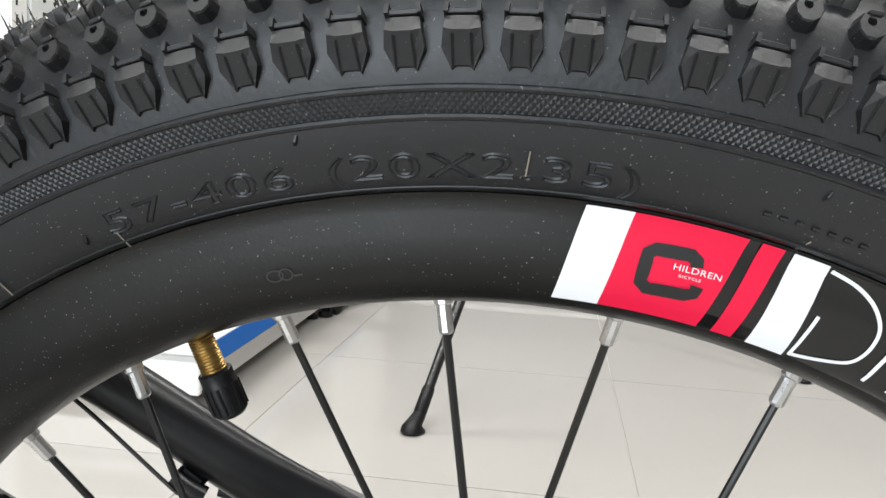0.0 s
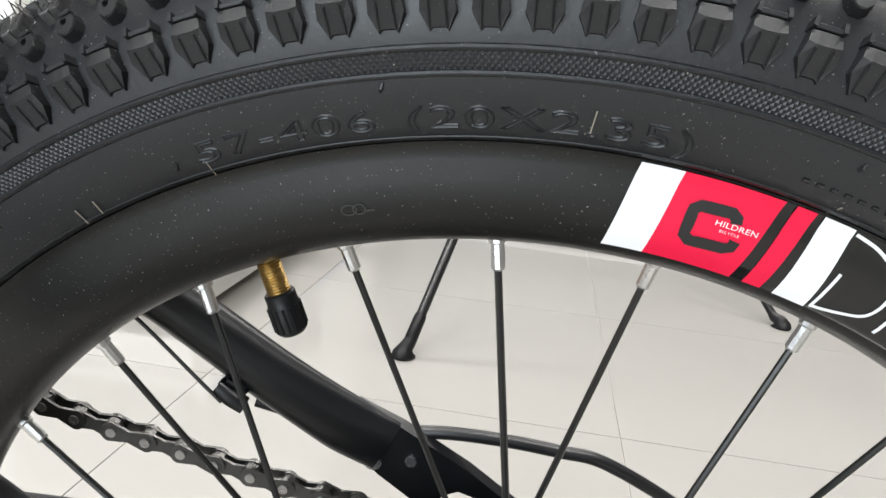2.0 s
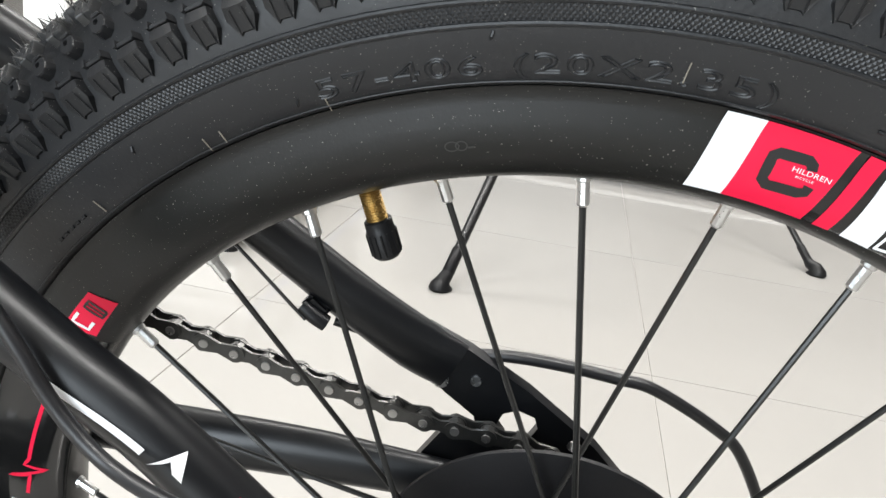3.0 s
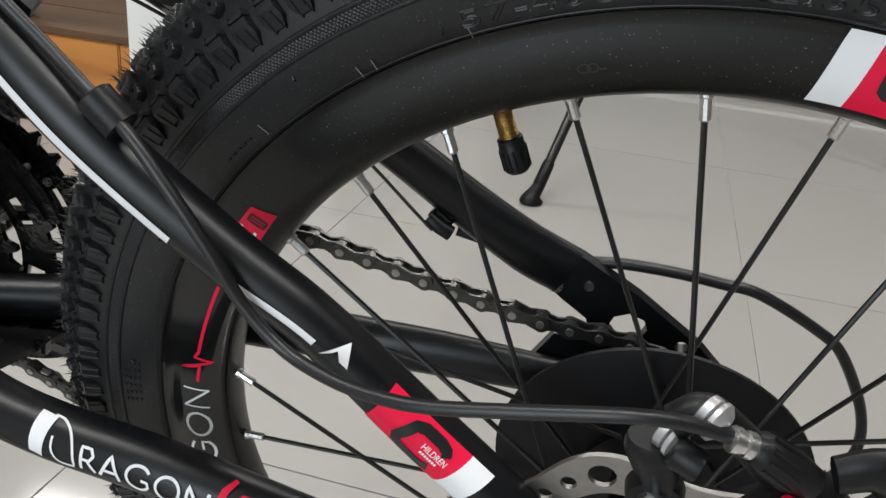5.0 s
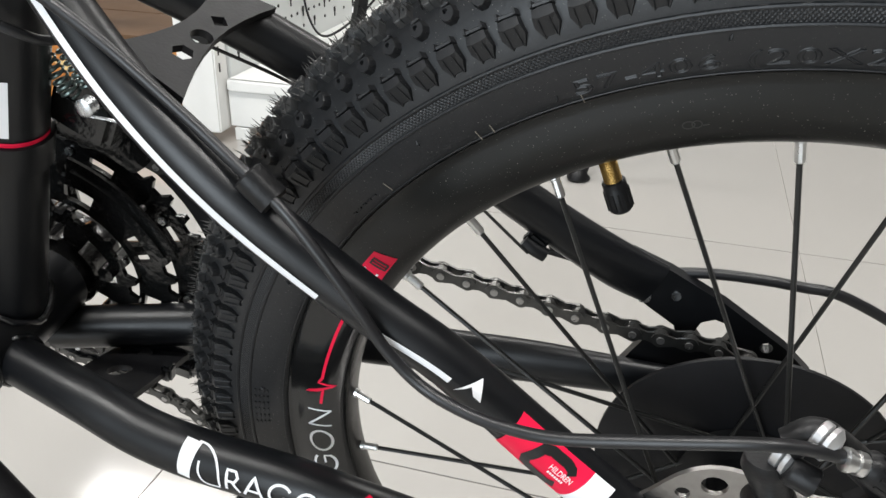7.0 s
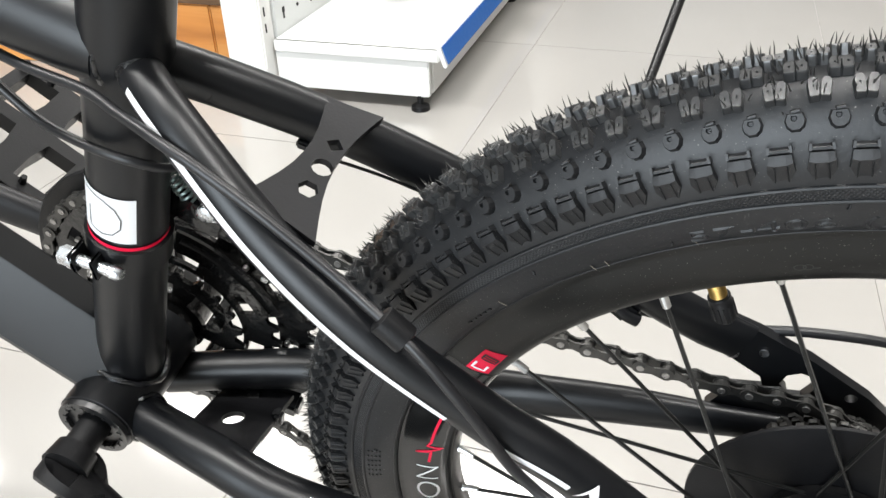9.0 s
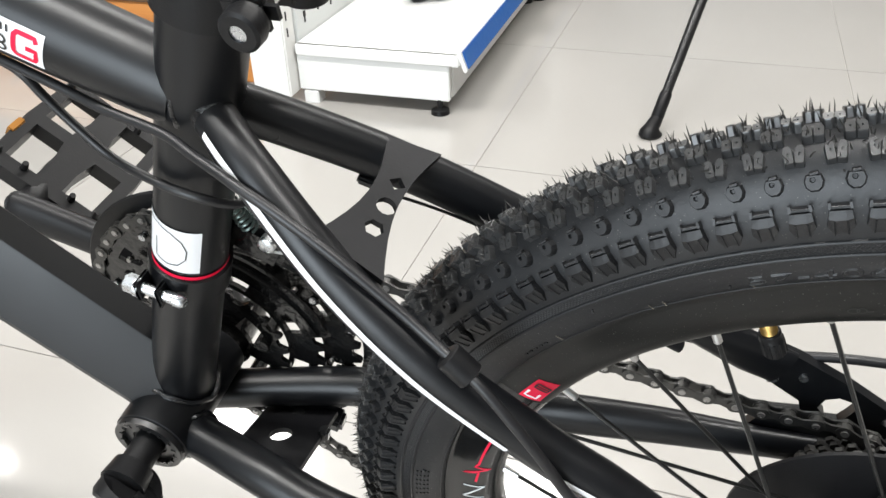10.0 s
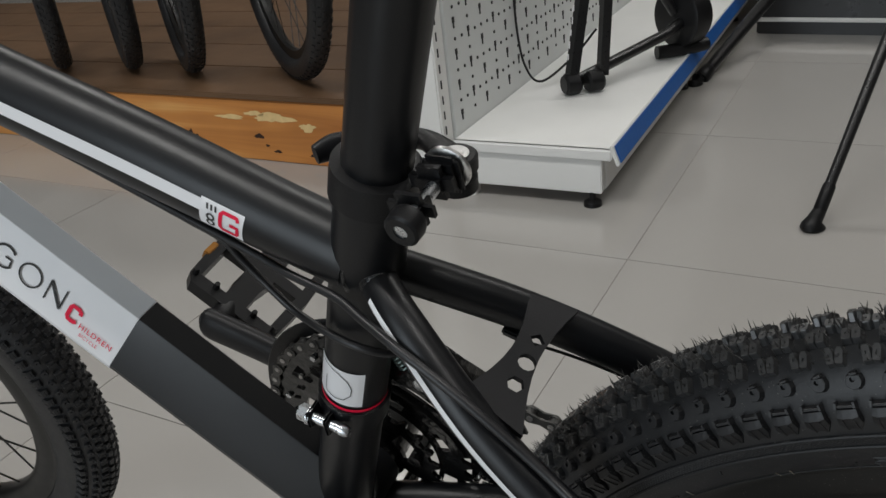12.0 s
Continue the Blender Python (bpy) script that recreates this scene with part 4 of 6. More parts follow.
sweep(bm, [(0, -0.058, 0), (0, -0.040, 0), (0, -0.034, 0), (0, -0.0325, 0), (0, -0.029, 0), (0, -0.028, 0), (0, -0.010, 0), (0, 0.011, 0), (0, 0.012, 0), (0, 0.016, 0), (0, 0.017, 0), (0, 0.05, 0)],
      [0.022, 0.022, 0.02, 0.029, 0.029, 0.018, 0.015, 0.015, 0.028, 0.028, 0.016, 0.014], 32, raw=True)
part("rear_hub", bm, PLASTIC, bike)
bm = bmesh.new()
lathe_y(bm, [(0.020, 0.0165), (0.030, 0.0165), (0.044, 0.0172), (0.061, 0.0180), (0.0655, 0.0188), (0.0655, 0.0206), (0.061, 0.0198), (0.044, 0.0193), (0.020, 0.0190)], 72)
guard = part("spoke_guard", bm, DISCPLASTIC, bike, "round black plastic spoke guard disc")
for j in range(7):
    bm = bmesh.new()
    T, R = 24 - 2 * j, (24 - 2 * j) * 0.0127 / 2 / math.pi
    out = []
    for k in range(T):
        for dr, da in ((-0.0022, -0.32), (0.0030, -0.12), (0.0030, 0.12), (-0.0022, 0.32)):
            t = 2 * math.pi * (k + da) / T
            out.append(((R + dr) * math.cos(t), (R + dr) * math.sin(t)))
    prism(bm, out, [circle(0, 0, R * 0.55, 16)], 0.0021, axes_matrix(V(0, 0.0305 + 0.0050 * j, 0), V(1, 0, 0), V(0, 0, 1), V(0, -1, 0)))
    part("sprocket", bm, CHAIN, bike, "dark steel rear sprocket")

# ---------------------------------------------------------------- brake rotor and caliper on the left
def rotor():
    bm = bmesh.new()
    outer, inner = [], []
    for k in range(144):
        t = 2 * math.pi * k / 144
        w = 0.0042 * math.cos(8 * (t - radians(107.5)))
        outer.append(((0.0778 + w) * math.cos(t), (0.0778 + w) * math.sin(t)))
        inner.append(((0.0628 + w * 0.8) * math.cos(t), (0.0628 + w * 0.8) * math.sin(t)))
    holes = [inner]
    for k in range(8):
        t0 = radians(107.5 + 45 * k)
        for dt, rr, hr in ((0, 0.0735, 0.0046), (-9, 0.0712, 0.0027), (9, 0.0712, 0.0027), (-17, 0.0680, 0.0026), (17, 0.0680, 0.0026)):
            t = t0 + radians(dt)
            holes.append(circle(rr * math.cos(t), rr * math.sin(t), hr, 14))
    M = axes_matrix(V(0, -0.0530, 0), V(1, 0, 0), V(0, 0, 1), V(0, -1, 0))
    prism(bm, outer, holes, 0.0018, M)
    return bm


disc = part("brake_rotor", rotor(), ROTOR, bike, "drilled wavy steel brake rotor")
bm = bmesh.new()
lathe_y(bm, [(0.017, -0.0545), (0.026, -0.0545), (0.026, -0.0515), (0.017, -0.0515)], 36)
part("rotor_centre", bm, ROTOR, disc)
for k in range(6):
    t = 2 * math.pi * k / 6
    bm = bmesh.new()
    sweep(bm, [(0.022 * math.cos(t + 0.6), -0.053, 0.022 * math.sin(t + 0.6)), (0.042 * math.cos(t + 0.25), -0.053, 0.042 * math.sin(t + 0.25)), (0.0645 * math.cos(t), -0.053, 0.0645 * math.sin(t))],
          [(0.004, 0.0009)] * 3, 8, up=(0, 0, 1) if abs(math.sin(t)) < 0.7 else (1, 0, 0))
    part("rotor_arm", bm, ROTOR, disc)

cal = bmesh.new()
box(cal, (0.040, 0.030, 0.030), pose(0.040, -0.058, 0.066, 0, 42, 0), 0.005, 3)
box(cal, (0.020, 0.020, 0.034), pose(0.0275, -0.066, 0.082, 0, 30, 0), 0.005, 3)
caliper = part("brake_caliper", cal, PLASTIC, bike, "black cable disc brake caliper")
bm = bmesh.new()
sweep(bm, [(-0.0070, -0.067, 0.080), (-0.0080, -0.068, 0.090), (-0.0115, -0.0685, 0.1015), (-0.0120, -0.0685, 0.1055)],
      [(0.0055, 0.006), (0.0058, 0.006), (0.0080, 0.0065), (0.0070, 0.006)], 14)
sweep(bm, [(-0.0085, -0.069, 0.1120), (-0.001, -0.067, 0.1165), (0.010, -0.062, 0.106), (0.024, -0.060, 0.092)], [(0.0050, 0.005), (0.0050, 0.005), (0.0050, 0.005), (0.0050, 0.005)], 14)
part("mount_arm", bm, PLASTIC, caliper)
bm = bmesh.new()
cyl(bm, (-0.0080, -0.0660, 0.0838), (-0.0080, -0.0725, 0.0838), 0.0085, 0.0080, 28)
part("mount_boss", bm, PLASTIC, caliper)
bm = bmesh.new()
sweep(bm, [(-0.0080, -0.0720, 0.0845), (-0.0080, -0.0775, 0.0846), (-0.0080, -0.0786, 0.0846)], [0.0050, 0.0050, 0.0042], 24, raw=True)
part("mount_bolt", bm, ZINC, caliper, "zinc socket bolt")
bm = bmesh.new()
cyl(bm, (-0.0080, -0.0784, 0.0846), (-0.0080, -0.0790, 0.0846), 0.0022, seg=6)
part("bolt_socket", bm, HOLE, caliper)
# silver stepped washers either side of the upper fixing
for o, rk in ((V(0.0008, -0.0712, 0.1182), 0.0057), (V(-0.0076, -0.0700, 0.1076), 0.0051)):
    d = V(0.72, -0.52, -0.10).normalized()
    bm = bmesh.new()
    sweep(bm, [o - d * 0.0034, o - d * 0.0030, o - d * 0.0008, o - d * 0.0004], [rk - 0.0010, rk - 0.0004, rk - 0.0004, rk - 0.0012], 26, raw=True)
    sweep(bm, [o - d * 0.0002, o + d * 0.0003, o + d * 0.0016, o + d * 0.0032, o + d * 0.0038], [rk - 0.0012, rk, rk, rk - 0.0018, rk - 0.0040], 26, raw=True)
    part("dished_washer", bm, WASHER, caliper, "silver dished washer")
bm = bmesh.new()
sweep(bm, [(-0.0078, -0.0738, 0.1075), (-0.0070, -0.0740, 0.1072), (0.0000, -0.0755, 0.1050), (0.0008, -0.0758, 0.1048)], [0.0040, 0.0046, 0.0046, 0.0036], 16, raw=True)
part("fixing_stud", bm, PLASTIC, caliper)
# barrel adjuster
bm = bmesh.new()
a, b = V(0.0055, -0.0742, 0.1158), V(0.0112, -0.0734, 0.1138)
d = (b - a).normalized()
sweep(bm, [a - d * 0.0005, a, a + d * 0.0018, a + d * 0.0021, a + d * 0.0034, a + d * 0.0037, b], [0.0026, 0.0036, 0.0036, 0.0030, 0.0030, 0.0036, 0.0036], 18, raw=True)
part("ferrule", bm, SILVER, caliper, "silver cable ferrule")
bm = bmesh.new()
e = b + d * 0.0105 + V(0.001, 0, -0.003)
sweep(bm, [b, b + d * 0.002, b.lerp(e, 0.6), e, e + V(0.006, 0.001, -0.004)], [0.0040, 0.0052, 0.0056, 0.0058, 0.0048], 20, raw=True)
barrel = part("barrel_adjuster", bm, PLASTIC, caliper, "ribbed black barrel adjuster")
for k in range(10):
    t = 2 * math.pi * k / 10
    s = d.cross(V(0, 1, 0)).normalized()
    u = d.cross(s)
    o = s * math.cos(t) + u * math.sin(t)
    bm = bmesh.new()
    cyl(bm, b + d * 0.003 + o * 0.0051, e + o * 0.0056, 0.0007, seg=6)
    part("grip_rib", bm, PLASTIC, barrel)
bm = bmesh.new()
box(bm, (0.006, 0.004, 0.0030), pose(0.0240, -0.0775, 0.1010, 0, 15, 0), 0.0008)
part("red_tab", bm, RED, caliper, "small red tab")
bm = bmesh.new()
sweep(bm, [(0.034, -0.068, 0.105), (0.045, -0.066, 0.108), (0.054, -0.064, 0.098), (0.052, -0.064, 0.080)], [(0.006, 0.004), (0.007, 0.0045), (0.007, 0.0045), (0.006, 0.004)], 12)
part("actuator_arm", bm, PLASTIC, caliper)


# ---------------------------------------------------------------- frame tubes
def tube(name, pts, radii, label="", seg=24, up=None, material=PAINT, parent=bike):
    bm = bmesh.new()
    sweep(bm, pts, radii, seg, up=up)
    return part(name, bm, material, parent, label, 50)


BB = V(-0.3640, 0.0, 0.0310)
ST_TOP = V(-0.2702, 0.0, 0.2830)
std = (ST_TOP - BB).normalized()
seat_tube = tube("seat_tube", [BB + std * 0.004, BB + std * 0.12, ST_TOP], [0.0172, 0.0169, 0.0169], "satin black seat tube")
seatpost = tube("seatpost", [ST_TOP - std * 0.02, ST_TOP + std * 0.06, ST_TOP + std * 0.34], 0.0146, "black seatpost")

bm = bmesh.new()
sweep(bm, [BB + V(0, -0.034, 0), BB + V(0, -0.0335, 0), BB + V(0, 0.034, 0), BB + V(0, 0.0345, 0)], [0.0198, 0.0207, 0.0207, 0.0198], 36, raw=True)
bb_shell = part("bottom_bracket_shell", bm, PAINT, bike)
# welds where the seat tube and the left chain stay meet the shell
bm = bmesh.new()
pth = []
for k in range(29):
    q = 2 * math.pi * k / 28
    px_, py_ = 0.0186 * math.cos(q), 0.0186 * math.sin(q)
    pth.append(BB + V(std.z, 0, -std.x) * px_ + V(0, py_, 0) + std * (math.sqrt(max(0.0, 0.0222 ** 2 - px_ ** 2)) + 0.0006 * math.sin(9 * q)))
sweep(bm, pth, [0.0018 + 0.0004 * math.sin(k * 2.1) for k in range(29)], 8, raw=True)
part("weld_bead", bm, WELD, bb_shell)
bm = bmesh.new()
cs0, csd = V(-0.3450, -0.0208, 0.0248), V(0.92, -0.34, 0.05).normalized()
css = csd.cross(V(0, 0, 1)).normalized()
csu = css.cross(csd)
sweep(bm, [cs0 + (css * math.cos(k * math.pi / 12) + csu * math.sin(k * math.pi / 12)) * 0.0123 + csd * 0.0008 * math.sin(k * 1.9) for k in range(25)],
      [0.0017 + 0.0004 * math.sin(k * 2.1) for k in range(25)], 8, raw=True)
part("weld_bead", bm, WELD, bb_shell)
bm = bmesh.new()
lathe_y(bm, [(0.0100, -0.0352), (0.0150, -0.0352), (0.0156, -0.0375), (0.0195, -0.0375), (0.0200, -0.0345), (0.0100, -0.0340)], 40)
for k in range(16):
    t = 2 * math.pi * k / 16
    box(bm, (0.0016, 0.0026, 0.0022), Matrix.Translation((0.0158 * math.sin(t), -0.0366, 0.0158 * math.cos(t))) @ Matrix.Rotation(t, 4, "Y"))
cup = part("bearing_cup", bm, BLACKSTEEL, bb_shell)
cup.location = (BB.x, BB.y, BB.z)
bm = bmesh.new()
sweep(bm, [BB + V(0, -0.034, 0), BB + V(0, -0.050, 0), BB + V(0, -0.051, 0), BB + V(0, -0.062, 0)], [0.0085, 0.0085, 0.0110, 0.0125], 20, raw=True)
part("axle_stub", bm, PLASTIC, bb_shell)

# left crank arm: points forward and down, towards the viewer
bm = bmesh.new()
sweep(bm, [BB + V(0.006, -0.060, -0.004), BB + V(0.004, -0.0605, -0.006), BB + V(0.001, -0.068, -0.010), BB + V(0.0, -0.0715, -0.011)], [0.014, 0.0180, 0.0185, 0.0165], 28, raw=True)
sweep(bm, [BB + V(0.002, -0.066, -0.008), BB + V(0.045, -0.075, -0.055), BB + V(0.095, -0.083, -0.115)], [(0.009, 0.0125), (0.0075, 0.0115), (0.0075, 0.012)], 16)
part("crank_arm", bm, PLASTIC, bike)

TT0, TT1 = V(-0.2925, 0.0, 0.2370), V(-0.640, 0.0, 0.3790)
tube("top_tube", [TT0, V(-0.331, 0.0, 0.2525), V(-0.400, 0.0, 0.2820), V(-0.480, 0.0, 0.3140), TT1],
     [(0.0165, 0.0170), (0.0172, 0.0170), (0.0185, 0.0175), (0.0188, 0.0178), (0.0188, 0.0178)], "thick satin black top tube with white line", 32)


def down_tube():
    """A folded section: narrow flat top, slanting sides."""
    d = V(-0.748, 0, 0.6636).normalized()
    n = V(d.z, 0, -d.x)
    n = n if n.z > 0 else -n
    o = V(-0.3592, 0.0, 0.0828)
    sec = [(-0.0076, 0.0), (0.0076, 0.0), (0.0086, -0.001), (0.0238, -0.0375), (0.0233, -0.0415), (0.0150, -0.057), (0.0120, -0.059), (-0.0110, -0.059), (-0.0140, -0.057), (-0.0228, -0.0415), (-0.0233, -0.0375), (-0.0086, -0.001)]
    return d, n, o, sec


DTD, DTN, DTO, DTS = down_tube()


def dt_piece(s0, s1, grow, name, material, label=""):
    bm = bmesh.new()
    rings = []
    for s in (s0, s1):
        rings.append([bm.verts.new(DTO + DTD * s + DTN * (h + (grow if h > -0.02 else -grow)) + V(0, y * (1 + grow * 30), 0)) for y, h in DTS])
    k = len(DTS)
    for i in range(k):
        bm.faces.new((rings[0][i], rings[0][(i + 1) % k], rings[1][(i + 1) % k], rings[1][i]))
    bm.faces.new(rings[0][::-1])
    bm.faces.new(rings[1])
    return part(name, bm, material, bike, label, 25)


DT_EDGE = 0.1320
down = dt_piece(-0.021, 0.42, 0.0, "down_tube", PAINT, "folded black down tube with white panel")
whitepanel = dt_piece(DT_EDGE, 0.40, 0.0004, "down_tube_panel", WHITE, "white painted panel")
whitepanel.parent = down


def dt_side(s, h, lift=0.0):
    """Left slanting side of the down tube: s along it, h down from the ridge."""
    f = h / 0.0362
    y = -0.0088 - (0.0235 - 0.0088) * f
    return DTO + DTD * s + DTN * (-0.002 - h) + V(0, y * 1.012 - 0.0006 - lift, 0)


def dt_surf(a, r, lift=0.0):
    return dt_side(-a, -r - 0.0065, lift)


t = text_outline("HILDREN", 0.0052, 0, 1.15)
for v in t.verts:
    v.co = dt_side(DT_EDGE + 0.0275 - v.co.x * 1.0, 0.0265 - v.co.y, 0.0005)
part("panel_text", t, RED, down, "red lettering")
t = text_outline("BICYCLE", 0.0032, 0, 1.1)
for v in t.verts:
    v.co = dt_side(DT_EDGE + 0.0250 - v.co.x, 0.0310 - v.co.y, 0.0005)
part("panel_text", t, RED, down)
bm = bmesh.new()
ribbon(bm, [(-(DT_EDGE + 0.0295), -0.0255), (-(DT_EDGE + 0.0295), -0.0235), (-(DT_EDGE + 0.0315), -0.0225), (-(DT_EDGE + 0.0355), -0.0225), (-(DT_EDGE + 0.0365), -0.0240),
            (-(DT_EDGE + 0.0365), -0.0305), (-(DT_EDGE + 0.0355), -0.0320), (-(DT_EDGE + 0.0315), -0.0320), (-(DT_EDGE + 0.0298), -0.0308)], 0.0026, dt_surf, 0.0005, 1.0)
part("panel_letter", bm, RED, down, "red block letter C")
bm = bmesh.new()
bm.faces.new([bm.verts.new(DTO + DTD * s + DTN * 0.0008 + V(0, y, 0)) for s, y in ((DT_EDGE + 0.0004, -0.0076), (DT_EDGE + 0.0004, 0.0076), (0.40, 0.0076), (0.40, -0.0076))])
part("panel_top", bm, PALE, down, "pale grey top of the panel")
bm = bmesh.new()
for s0, kind in ((0.0425, "n"), (0.0595, "o"), (0.0785, "g")):
    b = DT_EDGE + s0
    if kind == "n":
        ribbon(bm, [(-b - 0.011, -0.031), (-b - 0.011, -0.017)], 0.0010, dt_surf, 0.0005, 1.0)
        ribbon(bm, [(-b - 0.011, -0.0175), (-b, -0.0305)], 0.0020, dt_surf, 0.0006, 1.0)
        ribbon(bm, [(-b, -0.031), (-b, -0.017)], 0.0010, dt_surf, 0.0005, 1.0)
    elif kind == "o":
        ribbon(bm, [(-b - 0.0065 + 0.0072 * math.cos(q), -0.024 + 0.0072 * math.sin(q)) for q in [2 * math.pi * k / 24 for k in range(24)]], 0.0012, dt_surf, 0.0005, 1.0, True)
    else:
        ribbon(bm, [(-b - 0.006 + 0.0070 * math.cos(q), -0.024 + 0.0072 * math.sin(q)) for q in [0.7 + 5.0 * k / 20 for k in range(21)]], 0.0014, dt_surf, 0.0005, 1.0)
        ribbon(bm, [(-b - 0.001, -0.0280), (-b - 0.001, -0.0238), (-b - 0.0055, -0.0238)], 0.0012, dt_surf, 0.0005, 1.0)
part("word_mark", bm, INK, down, "black word mark strokes")

# rear triangle
L_STAY = [(-0.2800, -0.0080, 0.2330), (-0.2600, -0.0225, 0.2205), (-0.2250, -0.0395, 0.1890), (-0.1880, -0.0495, 0.1590), (-0.1440, -0.0525, 0.1260),
          (-0.1154, -0.0533, 0.1065), (-0.0805, -0.0548, 0.0755), (-0.0495, -0.0575, 0.0502), (-0.0105, -0.0630, 0.0150)]
L_RAD = [0.0084, 0.0090, 0.0095, 0.0096, 0.0093, 0.0091, 0.0097, 0.0098, 0.0095]
left_stay = tube("seat_stay", L_STAY, L_RAD, "curved black seat stay with white pinstripe")
left_path, _ = smooth_path(L_STAY, 8)
bm = bmesh.new()
sweep(bm, [(-0.2825, -0.0065, 0.2344), (-0.2795, -0.0084, 0.2328), (-0.2770, -0.0102, 0.2312)], [0.0080, 0.0089, 0.0086], 20)
part("weld_bead", bm, WELD, left_stay)

R_STAY = [(-0.284, 0.0060, 0.2280), (-0.261, 0.0140, 0.2148), (-0.232, 0.0265, 0.1945), (-0.2032, 0.0370, 0.1732), (-0.168, 0.0480, 0.1460), (-0.1275, 0.0560, 0.1155),
          (-0.0900, 0.0605, 0.0875), (-0.0640, 0.0635, 0.0700), (-0.0480, 0.0645, 0.0620)]
right_stay = tube("seat_stay", R_STAY, [(0.0102, 0.0092), (0.0102, 0.0092), (0.0103, 0.0092), (0.0104, 0.0093), (0.0105, 0.0092), (0.0098, 0.0088), (0.0110, 0.008), (0.0125, 0.006), (0.0120, 0.004)], "arched black seat stay", up=(0, 0, 1))
tube("chain_stay", [(-0.360, -0.0160, 0.0240), (-0.340, -0.0225, 0.0250), (-0.300, -0.0335, 0.0235), (-0.266, -0.0410, 0.0172), (-0.234, -0.0452, 0.0148), (-0.190, -0.0490, 0.0145), (-0.152, -0.0520, 0.0110), (-0.090, -0.0565, 0.0050), (-0.015, -0.0640, 0.0)],
     [0.0118, 0.0118, 0.0118, 0.0116, 0.0116, 0.0114, 0.0112, 0.0105, 0.0095], "curved black chain stay with white word mark")
tube("chain_stay", [(-0.362, 0.0225, 0.0060), (-0.320, 0.0340, 0.0063), (-0.275, 0.0420, 0.0092), (-0.225, 0.0465, 0.0100), (-0.155, 0.0500, 0.0110), (-0.100, 0.0550, 0.0095), (-0.045, 0.0590, 0.0065), (-0.005, 0.064, 0.002)],
     [0.0118, 0.0118, 0.0118, 0.0118, (0.0125, 0.0105), (0.0120, 0.009), (0.0105, 0.006), (0.010, 0.005)], "black chain stay", up=(0, 0, 1))


def plate_across(name, corners, holes, thick, label, parent=bike, waist=0.0):
    """A thin plate between the stays: four corners (front left, rear left, rear right, front right)."""
    a, b, c, d = [Vector(q) for q in corners]
    ex = ((b - a) + (c - d)).normalized()
    ey = ((d - a) + (c - b)).normalized()
    ez = ex.cross(ey).normalized()
    ey = ez.cross(ex)
    o = (a + b + c + d) / 4
    loc = [((q - o).dot(ex), (q - o).dot(ey)) for q in (a, b, c, d)]
    out = []
    for i, (p, q) in enumerate(zip(loc, loc[1:] + loc[:1])):
        for k in range(8):
            s = k / 8
            x, y = p[0] * (1 - s) + q[0] * s, p[1] * (1 - s) + q[1] * s
            if i in (1, 3):
                x += (-1 if i == 1 else 1) * waist * math.sin(math.pi * s)
            out.append((x, y))
    bm = bmesh.new()
    hl = []
    for (hx, hy, hz), r, n in holes:
        q = V(hx, hy, hz) - o
        hl.append(circle(q.dot(ex), q.dot(ey), r, n))
    prism(bm, out, hl, thick, axes_matrix(o, ex, ey, ez))
    return part(name, bm, DISCPLASTIC, parent, label)


plate_across("stay_bridge", [(-0.2345, -0.0320, 0.1990), (-0.2060, -0.0380, 0.1880), (-0.2075, 0.0345, 0.1895), (-0.2265, 0.0290, 0.2035)],
             [((-0.2139, 0.0075, 0.1995), 0.0036, 4), ((-0.2146, -0.0055, 0.1974), 0.0042, 12), ((-0.2159, -0.0179, 0.1952), 0.0040, 6)], 0.003,
             "black bridge plate with three holes between the stays", waist=0.007)
bracket = plate_across("stand_plate", [(-0.330, -0.0280, 0.0160), (-0.2830, -0.0320, 0.0160), (-0.2880, 0.0320, -0.0050), (-0.3320, 0.0300, -0.0120)],
                       [((-0.3095, 0.001, 0.0010), 0.0065, 20)], 0.003, "black stand plate with a round hole behind the bottom bracket")
bm = bmesh.new()
box(bm, (0.045, 0.012, 0.012), pose(-0.308, 0.033, -0.012, 10, 14, 0), 0.002)
box(bm, (0.006, 0.007, 0.011), pose(-0.2860, 0.010, 0.002, 0, 14, 0), 0.0015)
part("plate_flange", bm, PAINT, bracket)
bm = bmesh.new()
cyl(bm, (-0.310, 0.024, -0.0075), (-0.310, 0.024, -0.0035), 0.004, seg=12)
part("plate_bolt", bm, BLACKSTEEL, bracket)

# right drop-out plate with its openings
bm = bmesh.new()
prism(bm, [(-0.060, 0.0790), (-0.0420, 0.0715), (-0.0160, 0.0570), (0.0140, 0.0360), (0.028, 0.022), (0.034, 0.004), (0.020, -0.020), (-0.006, -0.026), (-0.040, -0.010), (-0.060, 0.010), (-0.050, 0.028), (-0.034, 0.030), (-0.037, 0.0400), (-0.050, 0.0490), (-0.066, 0.0625)],
      [[(-0.0275, 0.0370), (-0.0250, 0.0440), (-0.0190, 0.0470), (-0.0120, 0.0450), (-0.0100, 0.0400), (-0.0130, 0.0330), (-0.0160, 0.0275), (-0.0220, 0.0270), (-0.0235, 0.0320)], circle(0.006, 0.0345, 0.0030, 12)], 0.006, axes_matrix(V(0, 0.0665, 0), V(1, 0, 0), V(0, 0, 1), V(0, -1, 0)))
part("drop_out", bm, PAINT, bike, "black drop-out plate with openings")
bm = bmesh.new()
